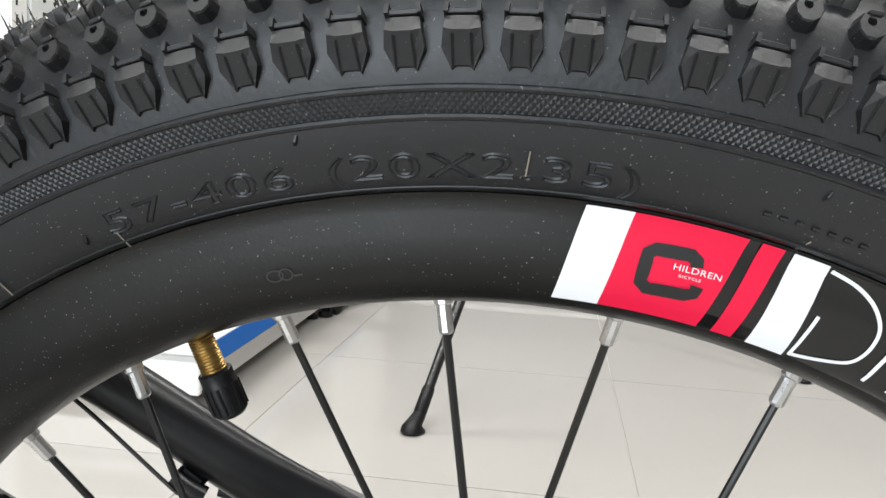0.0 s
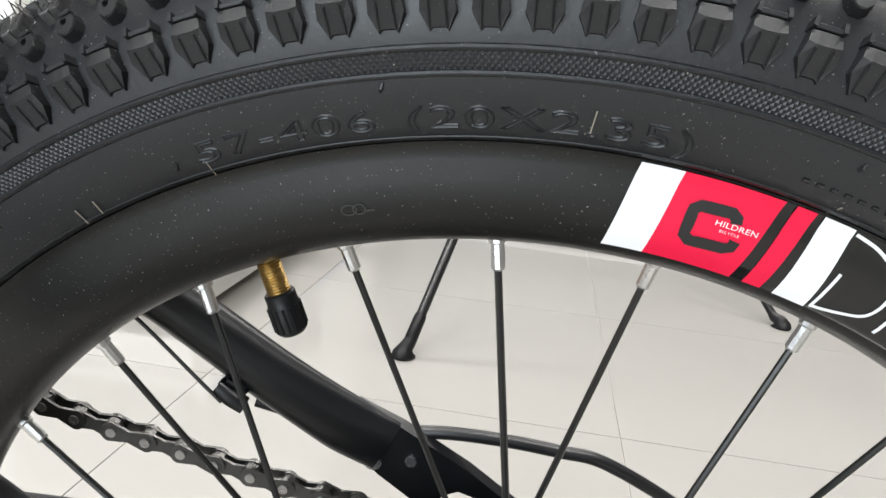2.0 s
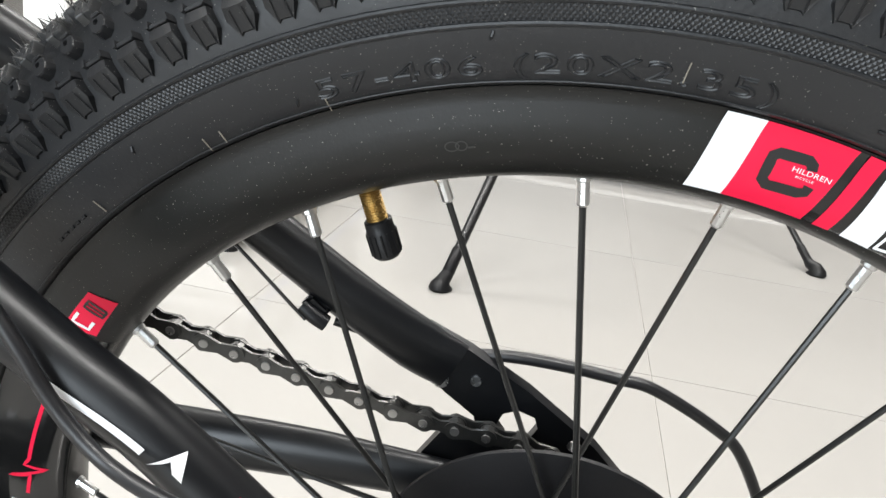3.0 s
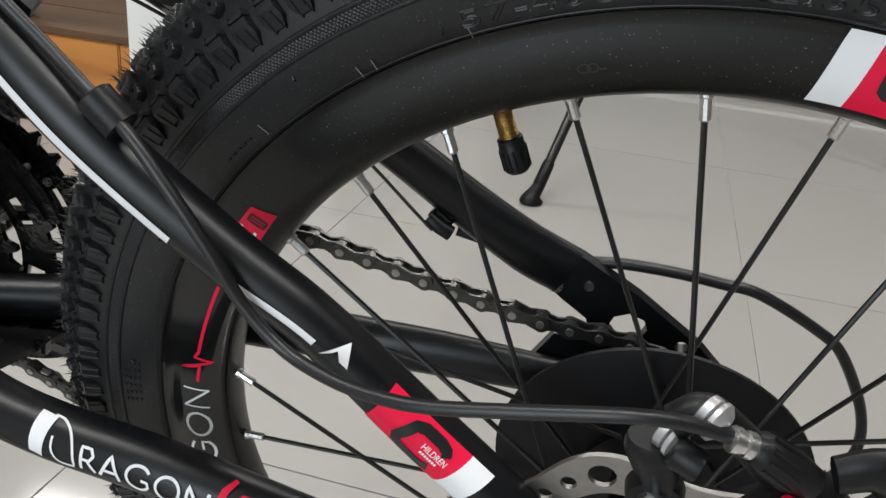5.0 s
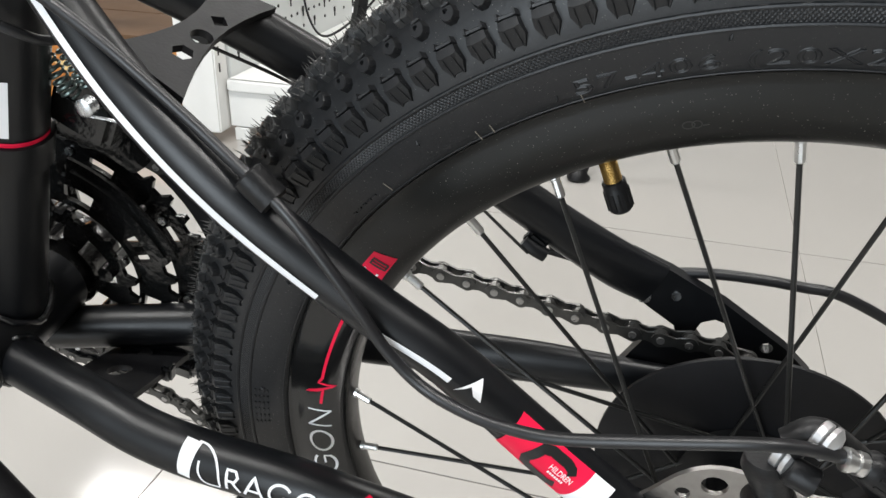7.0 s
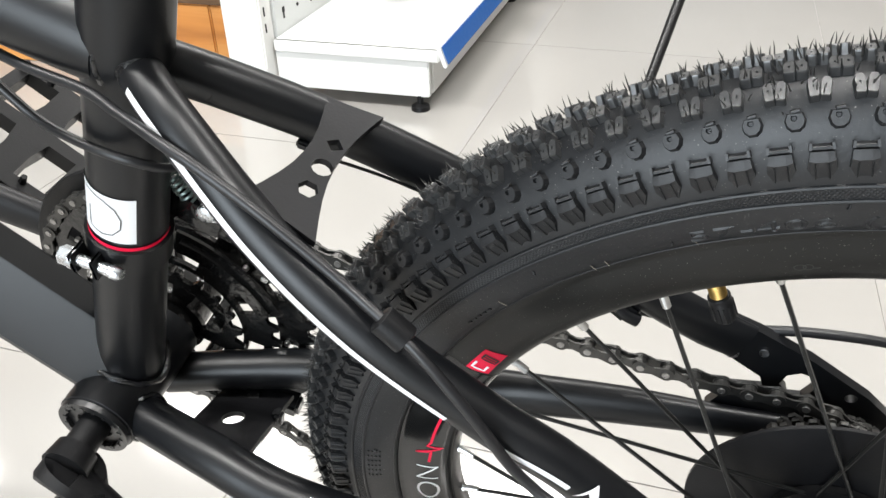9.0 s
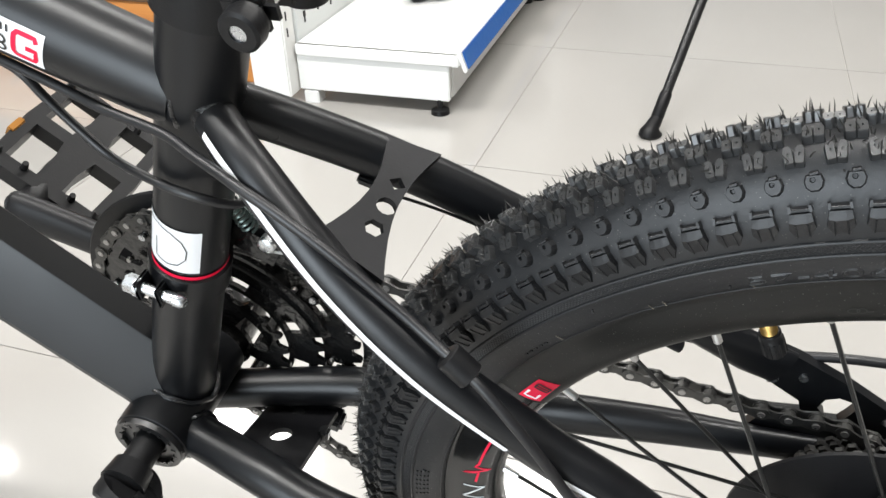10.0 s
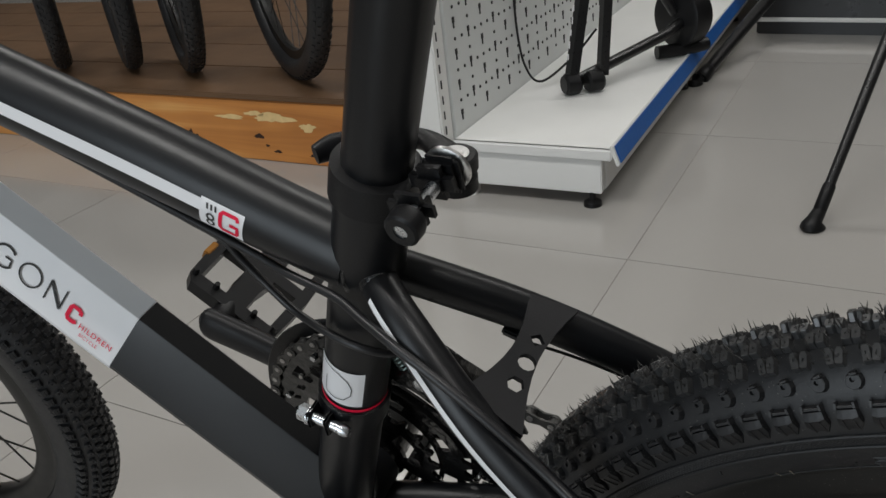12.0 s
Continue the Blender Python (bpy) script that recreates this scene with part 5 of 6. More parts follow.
prism(bm, [(-0.026, 0.020), (-0.004, 0.018), (0.012, 0.010), (0.020, -0.01), (0.0, -0.028), (-0.05, -0.016), (-0.070, -0.002), (-0.040, 0.008)],
      [], 0.006, axes_matrix(V(0, -0.0655, 0), V(1, 0, 0), V(0, 0, 1), V(0, -1, 0)))
part("drop_out", bm, PAINT, bike)
bm = bmesh.new()
cyl(bm, (-0.0525, 0.064, 0.0552), (-0.0525, 0.0622, 0.0552), 0.0034, seg=14)
cyl(bm, (-0.0380, 0.064, 0.0578), (-0.0380, 0.0624, 0.0578), 0.0022, seg=14)
part("rivet", bm, ZINC, right_stay, "small steel rivet")
bm = bmesh.new()
cyl(bm, (-0.2640, 0.0105, 0.2155), (-0.2645, 0.0045, 0.2165), 0.0036, seg=18)
part("mount_hole", bm, HOLE, right_stay)
bm = bmesh.new()
box(bm, (0.010, 0.006, 0.009), pose(-0.1035, 0.0545, 0.0850, 0, 38, 0), 0.0015)
sweep(bm, [(-0.1085, 0.0515, 0.0860), (-0.1035, 0.051, 0.0825), (-0.0985, 0.0515, 0.0795)], 0.0034, 12)
part("cable_stop", bm, PAINT, right_stay)
bm = bmesh.new()
box(bm, (0.012, 0.006, 0.004), pose(-0.2330, 0.0200, 0.1850, 0, 20, 0), 0.001)
part("cable_stop", bm, PAINT, right_stay)
bm = bmesh.new()
sweep(bm, [(-0.234, 0.0200, 0.1820), (-0.200, 0.0330, 0.1600), (-0.150, 0.0470, 0.1230), (-0.106, 0.0485, 0.0815)], 0.0008, 6)
part("bare_cable", bm, SPOKEBLACK, right_stay)

# the pinstripe and the graphics of the left seat stay
def on_tube(pts, radii, s, turn, lift):
    """A point on a swept tube: s along its points, turn in degrees from the left (-y) side upwards."""
    path_pts = [Vector(q) for q in pts]
    p = [path_pts[0] * 2 - path_pts[1]] + path_pts + [path_pts[-1] * 2 - path_pts[-2]]
    i = min(int(s), len(pts) - 2)
    t = s - i
    a, b, c, d = p[i], p[i + 1], p[i + 2], p[i + 3]
    q = 0.5 * ((2 * b) + (c - a) * t + (2 * a - 5 * b + 4 * c - d) * t * t + (3 * b - a - 3 * c + d) * t ** 3)
    dr = (0.5 * ((c - a) + 2 * (2 * a - 5 * b + 4 * c - d) * t + 3 * (3 * b - a - 3 * c + d) * t * t)).normalized()
    y = V(0, -1, 0)
    y = (y - dr * y.dot(dr)).normalized()
    z = dr.cross(y)
    z = z if z.z > 0 else -z
    r = float(np.interp(s, range(len(pts)), [k if not isinstance(k, tuple) else k[0] for k in radii])) + lift
    return q + (y * math.cos(radians(turn)) + z * math.sin(radians(turn))) * r


def stay_surf(s, turn, lift=0.0):
    return on_tube(L_STAY, L_RAD, s, turn, lift)


def stripe(bm, s0, s1, t0, t1, w, n=40):
    rows = []
    for k in range(n + 1):
        f = k / n
        s, c = s0 + (s1 - s0) * f, t0 + (t1 - t0) * f
        rows.append((bm.verts.new(stay_surf(s, c - w, 0.0003)), bm.verts.new(stay_surf(s, c, 0.00035)), bm.verts.new(stay_surf(s, c + w, 0.0003))))
    for A, B in zip(rows, rows[1:]):
        for i in range(2):
            bm.faces.new((A[i], A[i + 1], B[i + 1], B[i]))


bm = bmesh.new()
stripe(bm, 0.45, 3.72, 6, -14, 10)
part("pinstripe", bm, WHITE, left_stay, "white pinstripe")
bm = bmesh.new()
stripe(bm, 4.17, 5.06, 6, 13, 7)
part("pinstripe", bm, WHITE, left_stay, "white pinstripe")


def stay_patch(bm, corners, lift, n=10):
    patch(bm, corners, stay_surf, lift, n)


bm = bmesh.new()
stay_patch(bm, [(5.13, 2), (5.24, 62), (5.24, 46), (5.19, 22)], 0.0003)
stay_patch(bm, [(5.21, 34), (5.24, 62), (5.34, 20), (5.27, 20)], 0.0003)
part("decal_arrow", bm, WHITE, left_stay, "small white arrow mark")
bm = bmesh.new()
stay_patch(bm, [(6.35, -50), (6.43, 66), (6.68, 66), (6.60, -50)], 0.0003)
part("decal_white", bm, WHITE, left_stay, "white decal block")
bm = bmesh.new()
stay_patch(bm, [(5.66, -50), (5.62, 66), (6.43, 66), (6.35, -50)], 0.0003, 14)
part("decal_red", bm, RED, left_stay, "red decal block")
bm = bmesh.new()
SU, TU = 0.0410, math.pi / 180 * 0.0097
ribbon(bm, [(s_ * SU, t_ * TU) for s_, t_ in [(6.26, 30), (6.23, 40), (6.16, 45), (5.99, 45), (5.92, 37), (5.87, -2), (5.90, -16), (5.96, -20), (6.16, -20), (6.22, -12)]],
       0.0036, lambda u_, v_, l_: stay_surf(u_ / SU, v_ / TU, l_), 0.0006, 1.0)
part("decal_letter", bm, INK, left_stay, "black block letter C")
t = text_outline("HILDREN", 0.0030, 0, 1.0)
x1 = max(v.co.x for v in t.verts)
for v in t.verts:
    v.co = stay_surf(6.05 + v.co.x / x1 * 0.25, 14 + v.co.y / TU * 1.0, 0.0009)
part("decal_text", t, WHITE, left_stay)
bm = bmesh.new()
for k in range(7):
    stay_patch(bm, [(6.07 + 0.026 * k, 5), (6.07 + 0.026 * k, 10), (6.088 + 0.026 * k, 10), (6.088 + 0.026 * k, 5)], 0.0009, 2)
part("decal_text", bm, WHITE, left_stay, "tiny white printed bars")

# word mark on the left chain stay
C_STAY = [(-0.360, -0.0160, 0.0240), (-0.340, -0.0225, 0.0250), (-0.300, -0.0335, 0.0235), (-0.266, -0.0410, 0.0172), (-0.234, -0.0452, 0.0148), (-0.190, -0.0490, 0.0145), (-0.152, -0.0520, 0.0110), (-0.090, -0.0565, 0.0050), (-0.015, -0.0640, 0.0)]
C_LEN = [0.0]
for p0, p1 in zip(C_STAY, C_STAY[1:]):
    C_LEN.append(C_LEN[-1] + (Vector(p1) - Vector(p0)).length)

C_START = float(np.interp(-0.2395, [q[0] for q in C_STAY], C_LEN))


def chain_surf(u, h, lift=0.0):
    """u: metres along the stay from the word mark's start, h: metres round the tube from its left side up."""
    s = float(np.interp(C_START + u * 1.10 + 0.0024, C_LEN, range(len(C_LEN))))
    return on_tube(C_STAY, [0.0116] * len(C_STAY), s, math.degrees((h - 0.0014) / 0.0116) + 47, lift)


bm = bmesh.new()
patch(bm, [(0.0, -0.0085), (0.0052, -0.0095), (0.0078, 0.0085), (0.0, 0.0092)], chain_surf, 0.0003, 8)
for curve in ([(0.0060, 0.0090), (0.0110, 0.0082), (0.0158, 0.0046), (0.0186, -0.0008), (0.0196, -0.0080)],
              [(0.0096, 0.0010), (0.0099, -0.0040), (0.0118, -0.0078), (0.0146, -0.0090), (0.0196, -0.0086)]):
    ribbon(bm, [(p.x, p.y) for p in smooth_path([(a_, h_, 0) for a_, h_ in curve], 6)[0]], 0.0010, chain_surf, 0.0003, 1.0)
def strokes(*lists):
    for L in lists:
        ribbon(bm, L, 0.0012, chain_surf, 0.0003, 1.0)
b0, tp = -0.0082, 0.0010
strokes([(0.0225, b0), (0.0225, tp), (0.0260, tp), (0.0272, tp - 0.0025), (0.0258, tp - 0.0048), (0.0230, tp - 0.0048)], [(0.0250, tp - 0.0050), (0.0282, b0)],
        [(0.0300, b0), (0.0340, tp), (0.0380, b0)], [(0.0318, b0 + 0.0028), (0.0362, b0 + 0.0028)],
        [(0.0455 + 0.0048 * math.cos(q), -0.0036 + 0.0047 * math.sin(q)) for q in [0.7 + 5.0 * k / 18 for k in range(19)]] + [(0.0490, -0.0042), (0.0465, -0.0042)],
        [(0.0575 + 0.0050 * math.cos(q), -0.0036 + 0.0047 * math.sin(q)) for q in [2 * math.pi * k / 20 for k in range(21)]],
        [(0.0655, b0), (0.0655, tp), (0.0730, b0), (0.0730, tp)])
part("word_mark", bm, WHITE, bpy.data.objects["chain_stay"], "white word mark strokes")
bm = bmesh.new()
ribbon(bm, [(0.0790, 0.0092), (0.0768, 0.0040), (0.0762, -0.0040), (0.0768, -0.0095)], 0.0022, chain_surf, 0.0003, 1.0)
ribbon(bm, [(0.0890, 0.0030), (0.0880, 0.0042), (0.0842, 0.0042), (0.0832, 0.0030), (0.0832, -0.0030), (0.0842, -0.0040), (0.0880, -0.0040)], 0.0019, chain_surf, 0.0003, 1.0)
part("decal_red", bm, RED, bpy.data.objects["chain_stay"], "red curved bar and block letter C")
t = text_outline("HILDREN", 0.0034, 0.00012, 1.1)
for v in t.verts:
    v.co = chain_surf(0.0905 + v.co.x, -0.0042 + v.co.y, 0.0004)
part("decal_text", t, WHITE, bpy.data.objects["chain_stay"])

# seat tube badge, red ring and cable clamp
def seat_surf(turn, h, lift=0.0):
    """turn in degrees from the left side towards the rear, h metres up the seat tube."""
    o = BB + std * h
    y = V(0, -1, 0)
    z = std.cross(y)
    z = z if z.x > 0 else -z
    return o + (y * math.cos(radians(turn)) + z * math.sin(radians(turn))) * (0.0170 + lift)


bm = bmesh.new()
patch(bm, [(-80, 0.1287), (40, 0.1287), (40, 0.1556), (-80, 0.1556)], seat_surf, 0.0003, 16)
badge = part("seat_tube_badge", bm, WHITE, seat_tube, "white badge with thin black outline")
bm = bmesh.new()
KS = math.pi / 180 * 0.0186
ribbon(bm, [(-54, 0.1310), (-54, 0.1535)], 0.0008, seat_surf, 0.0006, KS)
ribbon(bm, [(-30, 0.1450), (-30, 0.1330), (-8, 0.1320), (8, 0.1335), (19, 0.1380), (20, 0.1435), (12, 0.1490), (-4, 0.1525), (-28, 0.1540), (-50, 0.1540)], 0.0005, seat_surf, 0.0006, KS)
part("badge_outline", bm, INK, badge)
bm = bmesh.new()
ribbon(bm, [(a_, 0.1250) for a_ in range(-110, 111, 5)], 0.0022, seat_surf, 0.0003, KS)
part("red_ring", bm, RED, seat_tube, "thin red ring")
bm = bmesh.new()
o = BB + std * 0.116
sweep(bm, [o - std * 0.008, o - std * 0.0075, o + std * 0.0075, o + std * 0.008], [0.0178, 0.0190, 0.0190, 0.0178], 40, raw=True)
band = part("clamp_band", bm, PAINT, seat_tube, "black front derailleur clamp band")
for dx, dz in ((-0.0035, 0.0010), (0.0065, -0.0015)):
    bm = bmesh.new()
    q = o + V(-0.008, -0.021, 0.002) + V(dx, 0, dz)
    box(bm, (0.0020, 0.012, 0.011), axes_matrix(q, V(1, 0, 0), V(0, 1, 0), V(0, 0, 1)), 0.001)
    part("clamp_lug", bm, PAINT, band)
bm = bmesh.new()
q0, q1 = o + V(-0.0195, -0.0220, 0.0045), o + V(0.0065, -0.0225, -0.0020)
qd = (q1 - q0).normalized()
sweep(bm, [q0, q0 + qd * 0.0006, q0 + qd * 0.0065, q0 + qd * 0.007], [0.0038, 0.0045, 0.0045, 0.0038], 6, raw=True)
cyl(bm, q0 + qd * 0.006, q0 + qd * 0.0080, 0.0052, seg=16)
cyl(bm, q0 + qd * 0.008, q1, 0.0028, seg=12)
sweep(bm, [q1 - qd * 0.002, q1 + qd * 0.0015, q1 + qd * 0.003], [0.0033, 0.0033, 0.0024], 12, raw=True)
part("clamp_bolt", bm, ZINC, band, "zinc plated clamp bolt and nut")

# seat clamp with quick release
o = ST_TOP
bm = bmesh.new()
sweep(bm, [o - std * 0.012, o - std * 0.0115, o - std * 0.001, o + std * 0.0035, o + std * 0.004], [0.0178, 0.0192, 0.0192, 0.0189, 0.0150], 40, raw=True)
collar = part("seat_clamp", bm, PLASTIC, bike, "black quick release seat clamp")
e0, e1 = V(-0.2425, -0.0330, 0.2795), V(-0.2402, 0.0090, 0.2840)
ed = (e1 - e0).normalized()
ex_ = (V(1, 0, 0) - ed * ed.x).normalized()
ez_ = ex_.cross(ed)
for k0, k1, wx, wz in ((0.0080, 0.0190, 0.020, 0.0140), (0.0262, 0.0325, 0.019, 0.0150)):
    bm = bmesh.new()
    box(bm, (wx, k1 - k0, wz), axes_matrix(e0 + ed * ((k0 + k1) / 2) - ex_ * (wx / 2 - 0.0075), ex_, ed, ez_), 0.0045, 4)
    part("clamp_ear", bm, PLASTIC, collar)
bm = bmesh.new()
lathe_y(bm, [(0.0030, 0.0), (0.0062, 0.0), (0.0072, 0.0010), (0.0074, 0.0060), (0.0066, 0.0085), (0.0030, 0.0085)], 32)
bmesh.ops.transform(bm, matrix=axes_matrix(e0, ex_, ed, ez_), verts=bm.verts)
part("adjusting_nut", bm, PLASTIC, collar)
bm = bmesh.new()
cyl(bm, e0 + ed * 0.0006, e0 + ed * 0.0040, 0.0031, seg=16)
cyl(bm, e0 + ed * 0.0040, e1, 0.0030, seg=12)
part("skewer", bm, ZINC, collar, "bright steel skewer")
bm = bmesh.new()
box(bm, (0.0160, 0.0050, 0.0170), axes_matrix(e1 - ed * 0.0078, ex_, ed, ez_), 0.0020, 2)
part("cam_block", bm, PLASTIC, collar)
bm = bmesh.new()
sweep(bm, [e1 - ed * 0.0052, e1 - ed * 0.0046, e1 - ed * 0.0030, e1 - ed * 0.0022], [0.0086, 0.0098, 0.0098, 0.0084], 28, raw=True)
part("cam_washer", bm, SILVER, collar, "silver curved cam washer")
bm = bmesh.new()
up_ = V(0.12, 0, 1).normalized()
c1 = V(-0.2406, 0.0115, 0.2802)
sweep(bm, [c1 - up_ * 0.0105, c1 - up_ * 0.0098, c1 - up_ * 0.0042, c1 - up_ * 0.0035], [0.0074, 0.0084, 0.0084, 0.0076], 24, raw=True)
sweep(bm, [c1 - up_ * 0.0010, c1 - up_ * 0.0003, c1 + up_ * 0.0050, c1 + up_ * 0.0058], [0.0080, 0.0090, 0.0090, 0.0080], 24, raw=True)
sweep(bm, [c1 + up_ * 0.0024, c1 + V(-0.018, 0.0125, 0.003), c1 + V(-0.034, 0.0150, 0.002), c1 + V(-0.050, 0.0115, 0.001), c1 + V(-0.0605, 0.0040, 0.002), c1 + V(-0.0655, -0.003, 0.002)],
      [(0.0034, 0.0080), (0.0042, 0.0050), (0.0055, 0.0032), (0.0064, 0.0034), (0.0064, 0.0040), (0.0046, 0.0032)], 16, up=(0.12, 0, 1))
part("release_lever", bm, PLASTIC, collar, "black quick release lever")
bm = bmesh.new()
cyl(bm, c1 + up_ * 0.0055, c1 + up_ * 0.0064, 0.0056, seg=24)
part("lever_pin", bm, SILVER, collar, "round bright lever pin")
bm = bmesh.new()
ring_o, r_, pth = TT0 + V(0.006, 0, -0.002), 0.0166, []
for k in range(25):
    q = 2 * math.pi * k / 24
    pth.append(ring_o + V(0.006 * math.cos(q) ** 2 - 0.004, r_ * math.sin(q), r_ * math.cos(q) * 0.98))
sweep(bm, pth, [0.0013 + 0.0003 * math.sin(k * 2.3) for k in range(len(pth))], 8, raw=True)
part("weld_bead", bm, WELD, seat_tube)

# small badge and white line on the top tube
TT_P = [TT0, V(-0.331, 0.0, 0.2525), V(-0.400, 0.0, 0.2820), V(-0.480, 0.0, 0.3140), TT1]
def top_surf(u, h, lift=0.0):
    s = float(np.interp(u, [0, 0.0415, 0.1165, 0.2027, 0.3754], range(5)))
    ra = float(np.interp(s, range(5), [0.0165, 0.0172, 0.0185, 0.0188, 0.0188]))
    rb = float(np.interp(s, range(5), [0.0170, 0.0170, 0.0175, 0.0178, 0.0178]))
    q = on_tube([p[:] for p in TT_P], [0.0] * 5, s, 0, 0.0)
    d = V(-0.91, 0, 0.41)
    n = V(0.41, 0, 0.91)
    th = h / 0.0195
    return q + V(0, -math.cos(th) * (rb + lift), 0) + n * (math.sin(th) * (ra + lift))


top = bpy.data.objects["top_tube"]
bm = bmesh.new()
patch(bm, [(0.0505, -0.0075), (0.0745, -0.0075), (0.0745, 0.0095), (0.0505, 0.0095)], top_surf, 0.0003, 10)
tbadge = part("top_tube_badge", bm, WHITE, top, "white badge with red and black marks")
bm = bmesh.new()
ribbon(bm, [(0.0535, 0.0045), (0.0545, 0.0065), (0.0620, 0.0065), (0.0632, 0.0050), (0.0632, -0.0030), (0.0620, -0.0045), (0.0545, -0.0045), (0.0535, -0.0030), (0.0535, 0.0008), (0.0580, 0.0008)], 0.0021, top_surf, 0.0006, 1.0)
part("badge_mark", bm, RED, tbadge)
bm = bmesh.new()
for hz in (-0.0035, 0.0003):
    ribbon(bm, [(0.0685 + 0.0018 * math.cos(q), hz + 0.0018 * math.sin(q)) for q in [2 * math.pi * k / 12 for k in range(12)]], 0.0010, top_surf, 0.0006, 1.0, True)
for k in range(3):
    ribbon(bm, [(0.0660 + 0.0022 * k, 0.0045), (0.0665 + 0.0022 * k, 0.0075)], 0.0010, top_surf, 0.0006, 1.0)
part("badge_mark", bm, INK, tbadge)
bm = bmesh.new()
rows = []
for k in range(50):
    u = 0.0745 + (0.36 - 0.0745) * k / 49
    rows.append((bm.verts.new(top_surf(u, 0.0082, 0.0003)), bm.verts.new(top_surf(u, 0.0014, 0.0003))))
for A, B in zip(rows, rows[1:]):
    bm.faces.new((A[0], A[1], B[1], B[0]))
part("white_line", bm, WHITE, top, "white stripe")

# cables
tube("brake_cable", [(-0.640, -0.002, 0.3560), (-0.480, -0.004, 0.2920), (-0.400, -0.008, 0.2610), (-0.3437, -0.0130, 0.2414), (-0.3208, -0.0165, 0.2345), (-0.2940, -0.0212, 0.2299), (-0.2790, -0.0270, 0.2262), (-0.2663, -0.0322, 0.2236),
                     (-0.2564, -0.0358, 0.2206), (-0.2436, -0.0388, 0.2150), (-0.2240, -0.0422, 0.2027), (-0.2007, -0.0460, 0.1848), (-0.1860, -0.0500, 0.1745), (-0.1670, -0.0575, 0.1640), (-0.1535, -0.0620, 0.1504), (-0.1417, -0.0648, 0.1347),
                     (-0.1322, -0.0662, 0.1190), (-0.1193, -0.0690, 0.1080), (-0.1031, -0.0740, 0.1053), (-0.0881, -0.0780, 0.1065), (-0.0726, -0.0808, 0.1096), (-0.0493, -0.0815, 0.1155), (-0.0211, -0.0812, 0.1222),
                     (-0.0068, -0.0780, 0.1211), (0.0057, -0.0740, 0.1162)], 0.0021, "black brake cable housing", 12, material=CABLE)
tube("shift_cable", [(-0.640, 0.004, 0.3530), (-0.480, 0.000, 0.2890), (-0.400, -0.006, 0.2580), (-0.3760, -0.010, 0.2520), (-0.3610, -0.010, 0.2440), (-0.3540, -0.0095, 0.2320), (-0.3440, -0.0100, 0.2190), (-0.3290, -0.0130, 0.2075), (-0.3049, -0.0200, 0.2041), (-0.2881, -0.0205, 0.1998),
                     (-0.2790, -0.0130, 0.1920), (-0.2760, 0.000, 0.1860), (-0.2840, 0.010, 0.170)],
     0.0020, "black shift cable housing", 12, material=CABLE)
tube("derailleur_cable", [(-0.0985, 0.064, 0.0740), (-0.0700, 0.067, 0.0670), (-0.0449, 0.0700, 0.0656), (-0.0243, 0.072, 0.0668), (-0.0023, 0.075, 0.0651), (0.0175, 0.078, 0.0618), (0.0349, 0.080, 0.0585), (0.0633, 0.085, 0.0420), (0.0784, 0.088, 0.0283), (0.0960, 0.090, -0.0033), (0.1000, 0.088, -0.0270), (0.0900, 0.082, -0.0430), (0.060, 0.076, -0.062)],
     0.0026, "looping black derailleur cable housing", 12, material=CABLE)
bm = bmesh.new()
cc = V(-0.1748, -0.0535, 0.1672)
cd = (V(-0.1600, -0.0570, 0.1565) - V(-0.1920, -0.0520, 0.1850)).normalized()
sweep(bm, [cc - cd * 0.0062, cc - cd * 0.0055, cc + cd * 0.0055, cc + cd * 0.0062], [0.0046, 0.0056, 0.0056, 0.0046], 18, raw=True)
part("cable_clip", bm, PLASTIC, left_stay, "black cable guide clip")

# ---------------------------------------------------------------- chain, chainrings, front derailleur, crank and pedal
def link_mesh(outer):
    bm = bmesh.new()
    y0 = 0.0026 if outer else 0.0017
    shape = []
    for k in range(24):
        t = 2 * math.pi * (k + 0.5) / 24
        c, s = math.cos(t), math.sin(t)
        cx = 0.00635 if c >= 0 else -0.00635
        if k in (6, 18):
            shape.append((0.0, 0.0024 if k == 6 else -0.0024))
        shape.append((cx + 0.0042 * c, 0.0042 * s))
    for sgn in (-1, 1):
        prism(bm, shape, [], 0.0011, axes_matrix(V(0, sgn * y0, 0), V(1, 0, 0), V(0, 0, 1), V(0, -1, 0)))
    if outer:
        for x in (-0.00635, 0.00635):
            n0 = len(bm.faces)
            cyl(bm, (x, -0.0038, 0), (x, 0.0038, 0), 0.0019, seg=10)
            bm.faces.ensure_lookup_table()
            for f in bm.faces[n0:]:
                f.material_index = 1
    else:
        for x in (-0.00635, 0.00635):
            cyl(bm, (x, -0.0013, 0), (x, 0.0013, 0), 0.0038, seg=12)
    me = bpy.data.meshes.new("chain_link")
    bmesh.ops.recalc_face_normals(bm, faces=bm.faces)
    bm.to_mesh(me)
    bm.free()
    me.materials.append(CHAIN)
    me.materials.append(CHAINPIN)
    return me


RING_R = 0.0852
RC = V(BB.x, 0.055, BB.z)
chain = new("chain")
chain.parent = bike
tagged(chain, "dark steel roller chain")
LINKS = [link_mesh(True), link_mesh(False)]
# the run: from the sprocket forwards, round the chainring, back underneath to the derailleur
run = [(0.020, 0.0400, 0.0300), (-0.0137, 0.0480, 0.0425), (-0.0600, 0.0495, 0.0455), (-0.1266, 0.0480, 0.0600), (-0.1660, 0.0460, 0.0700), (-0.2300, 0.0500, 0.0870)]
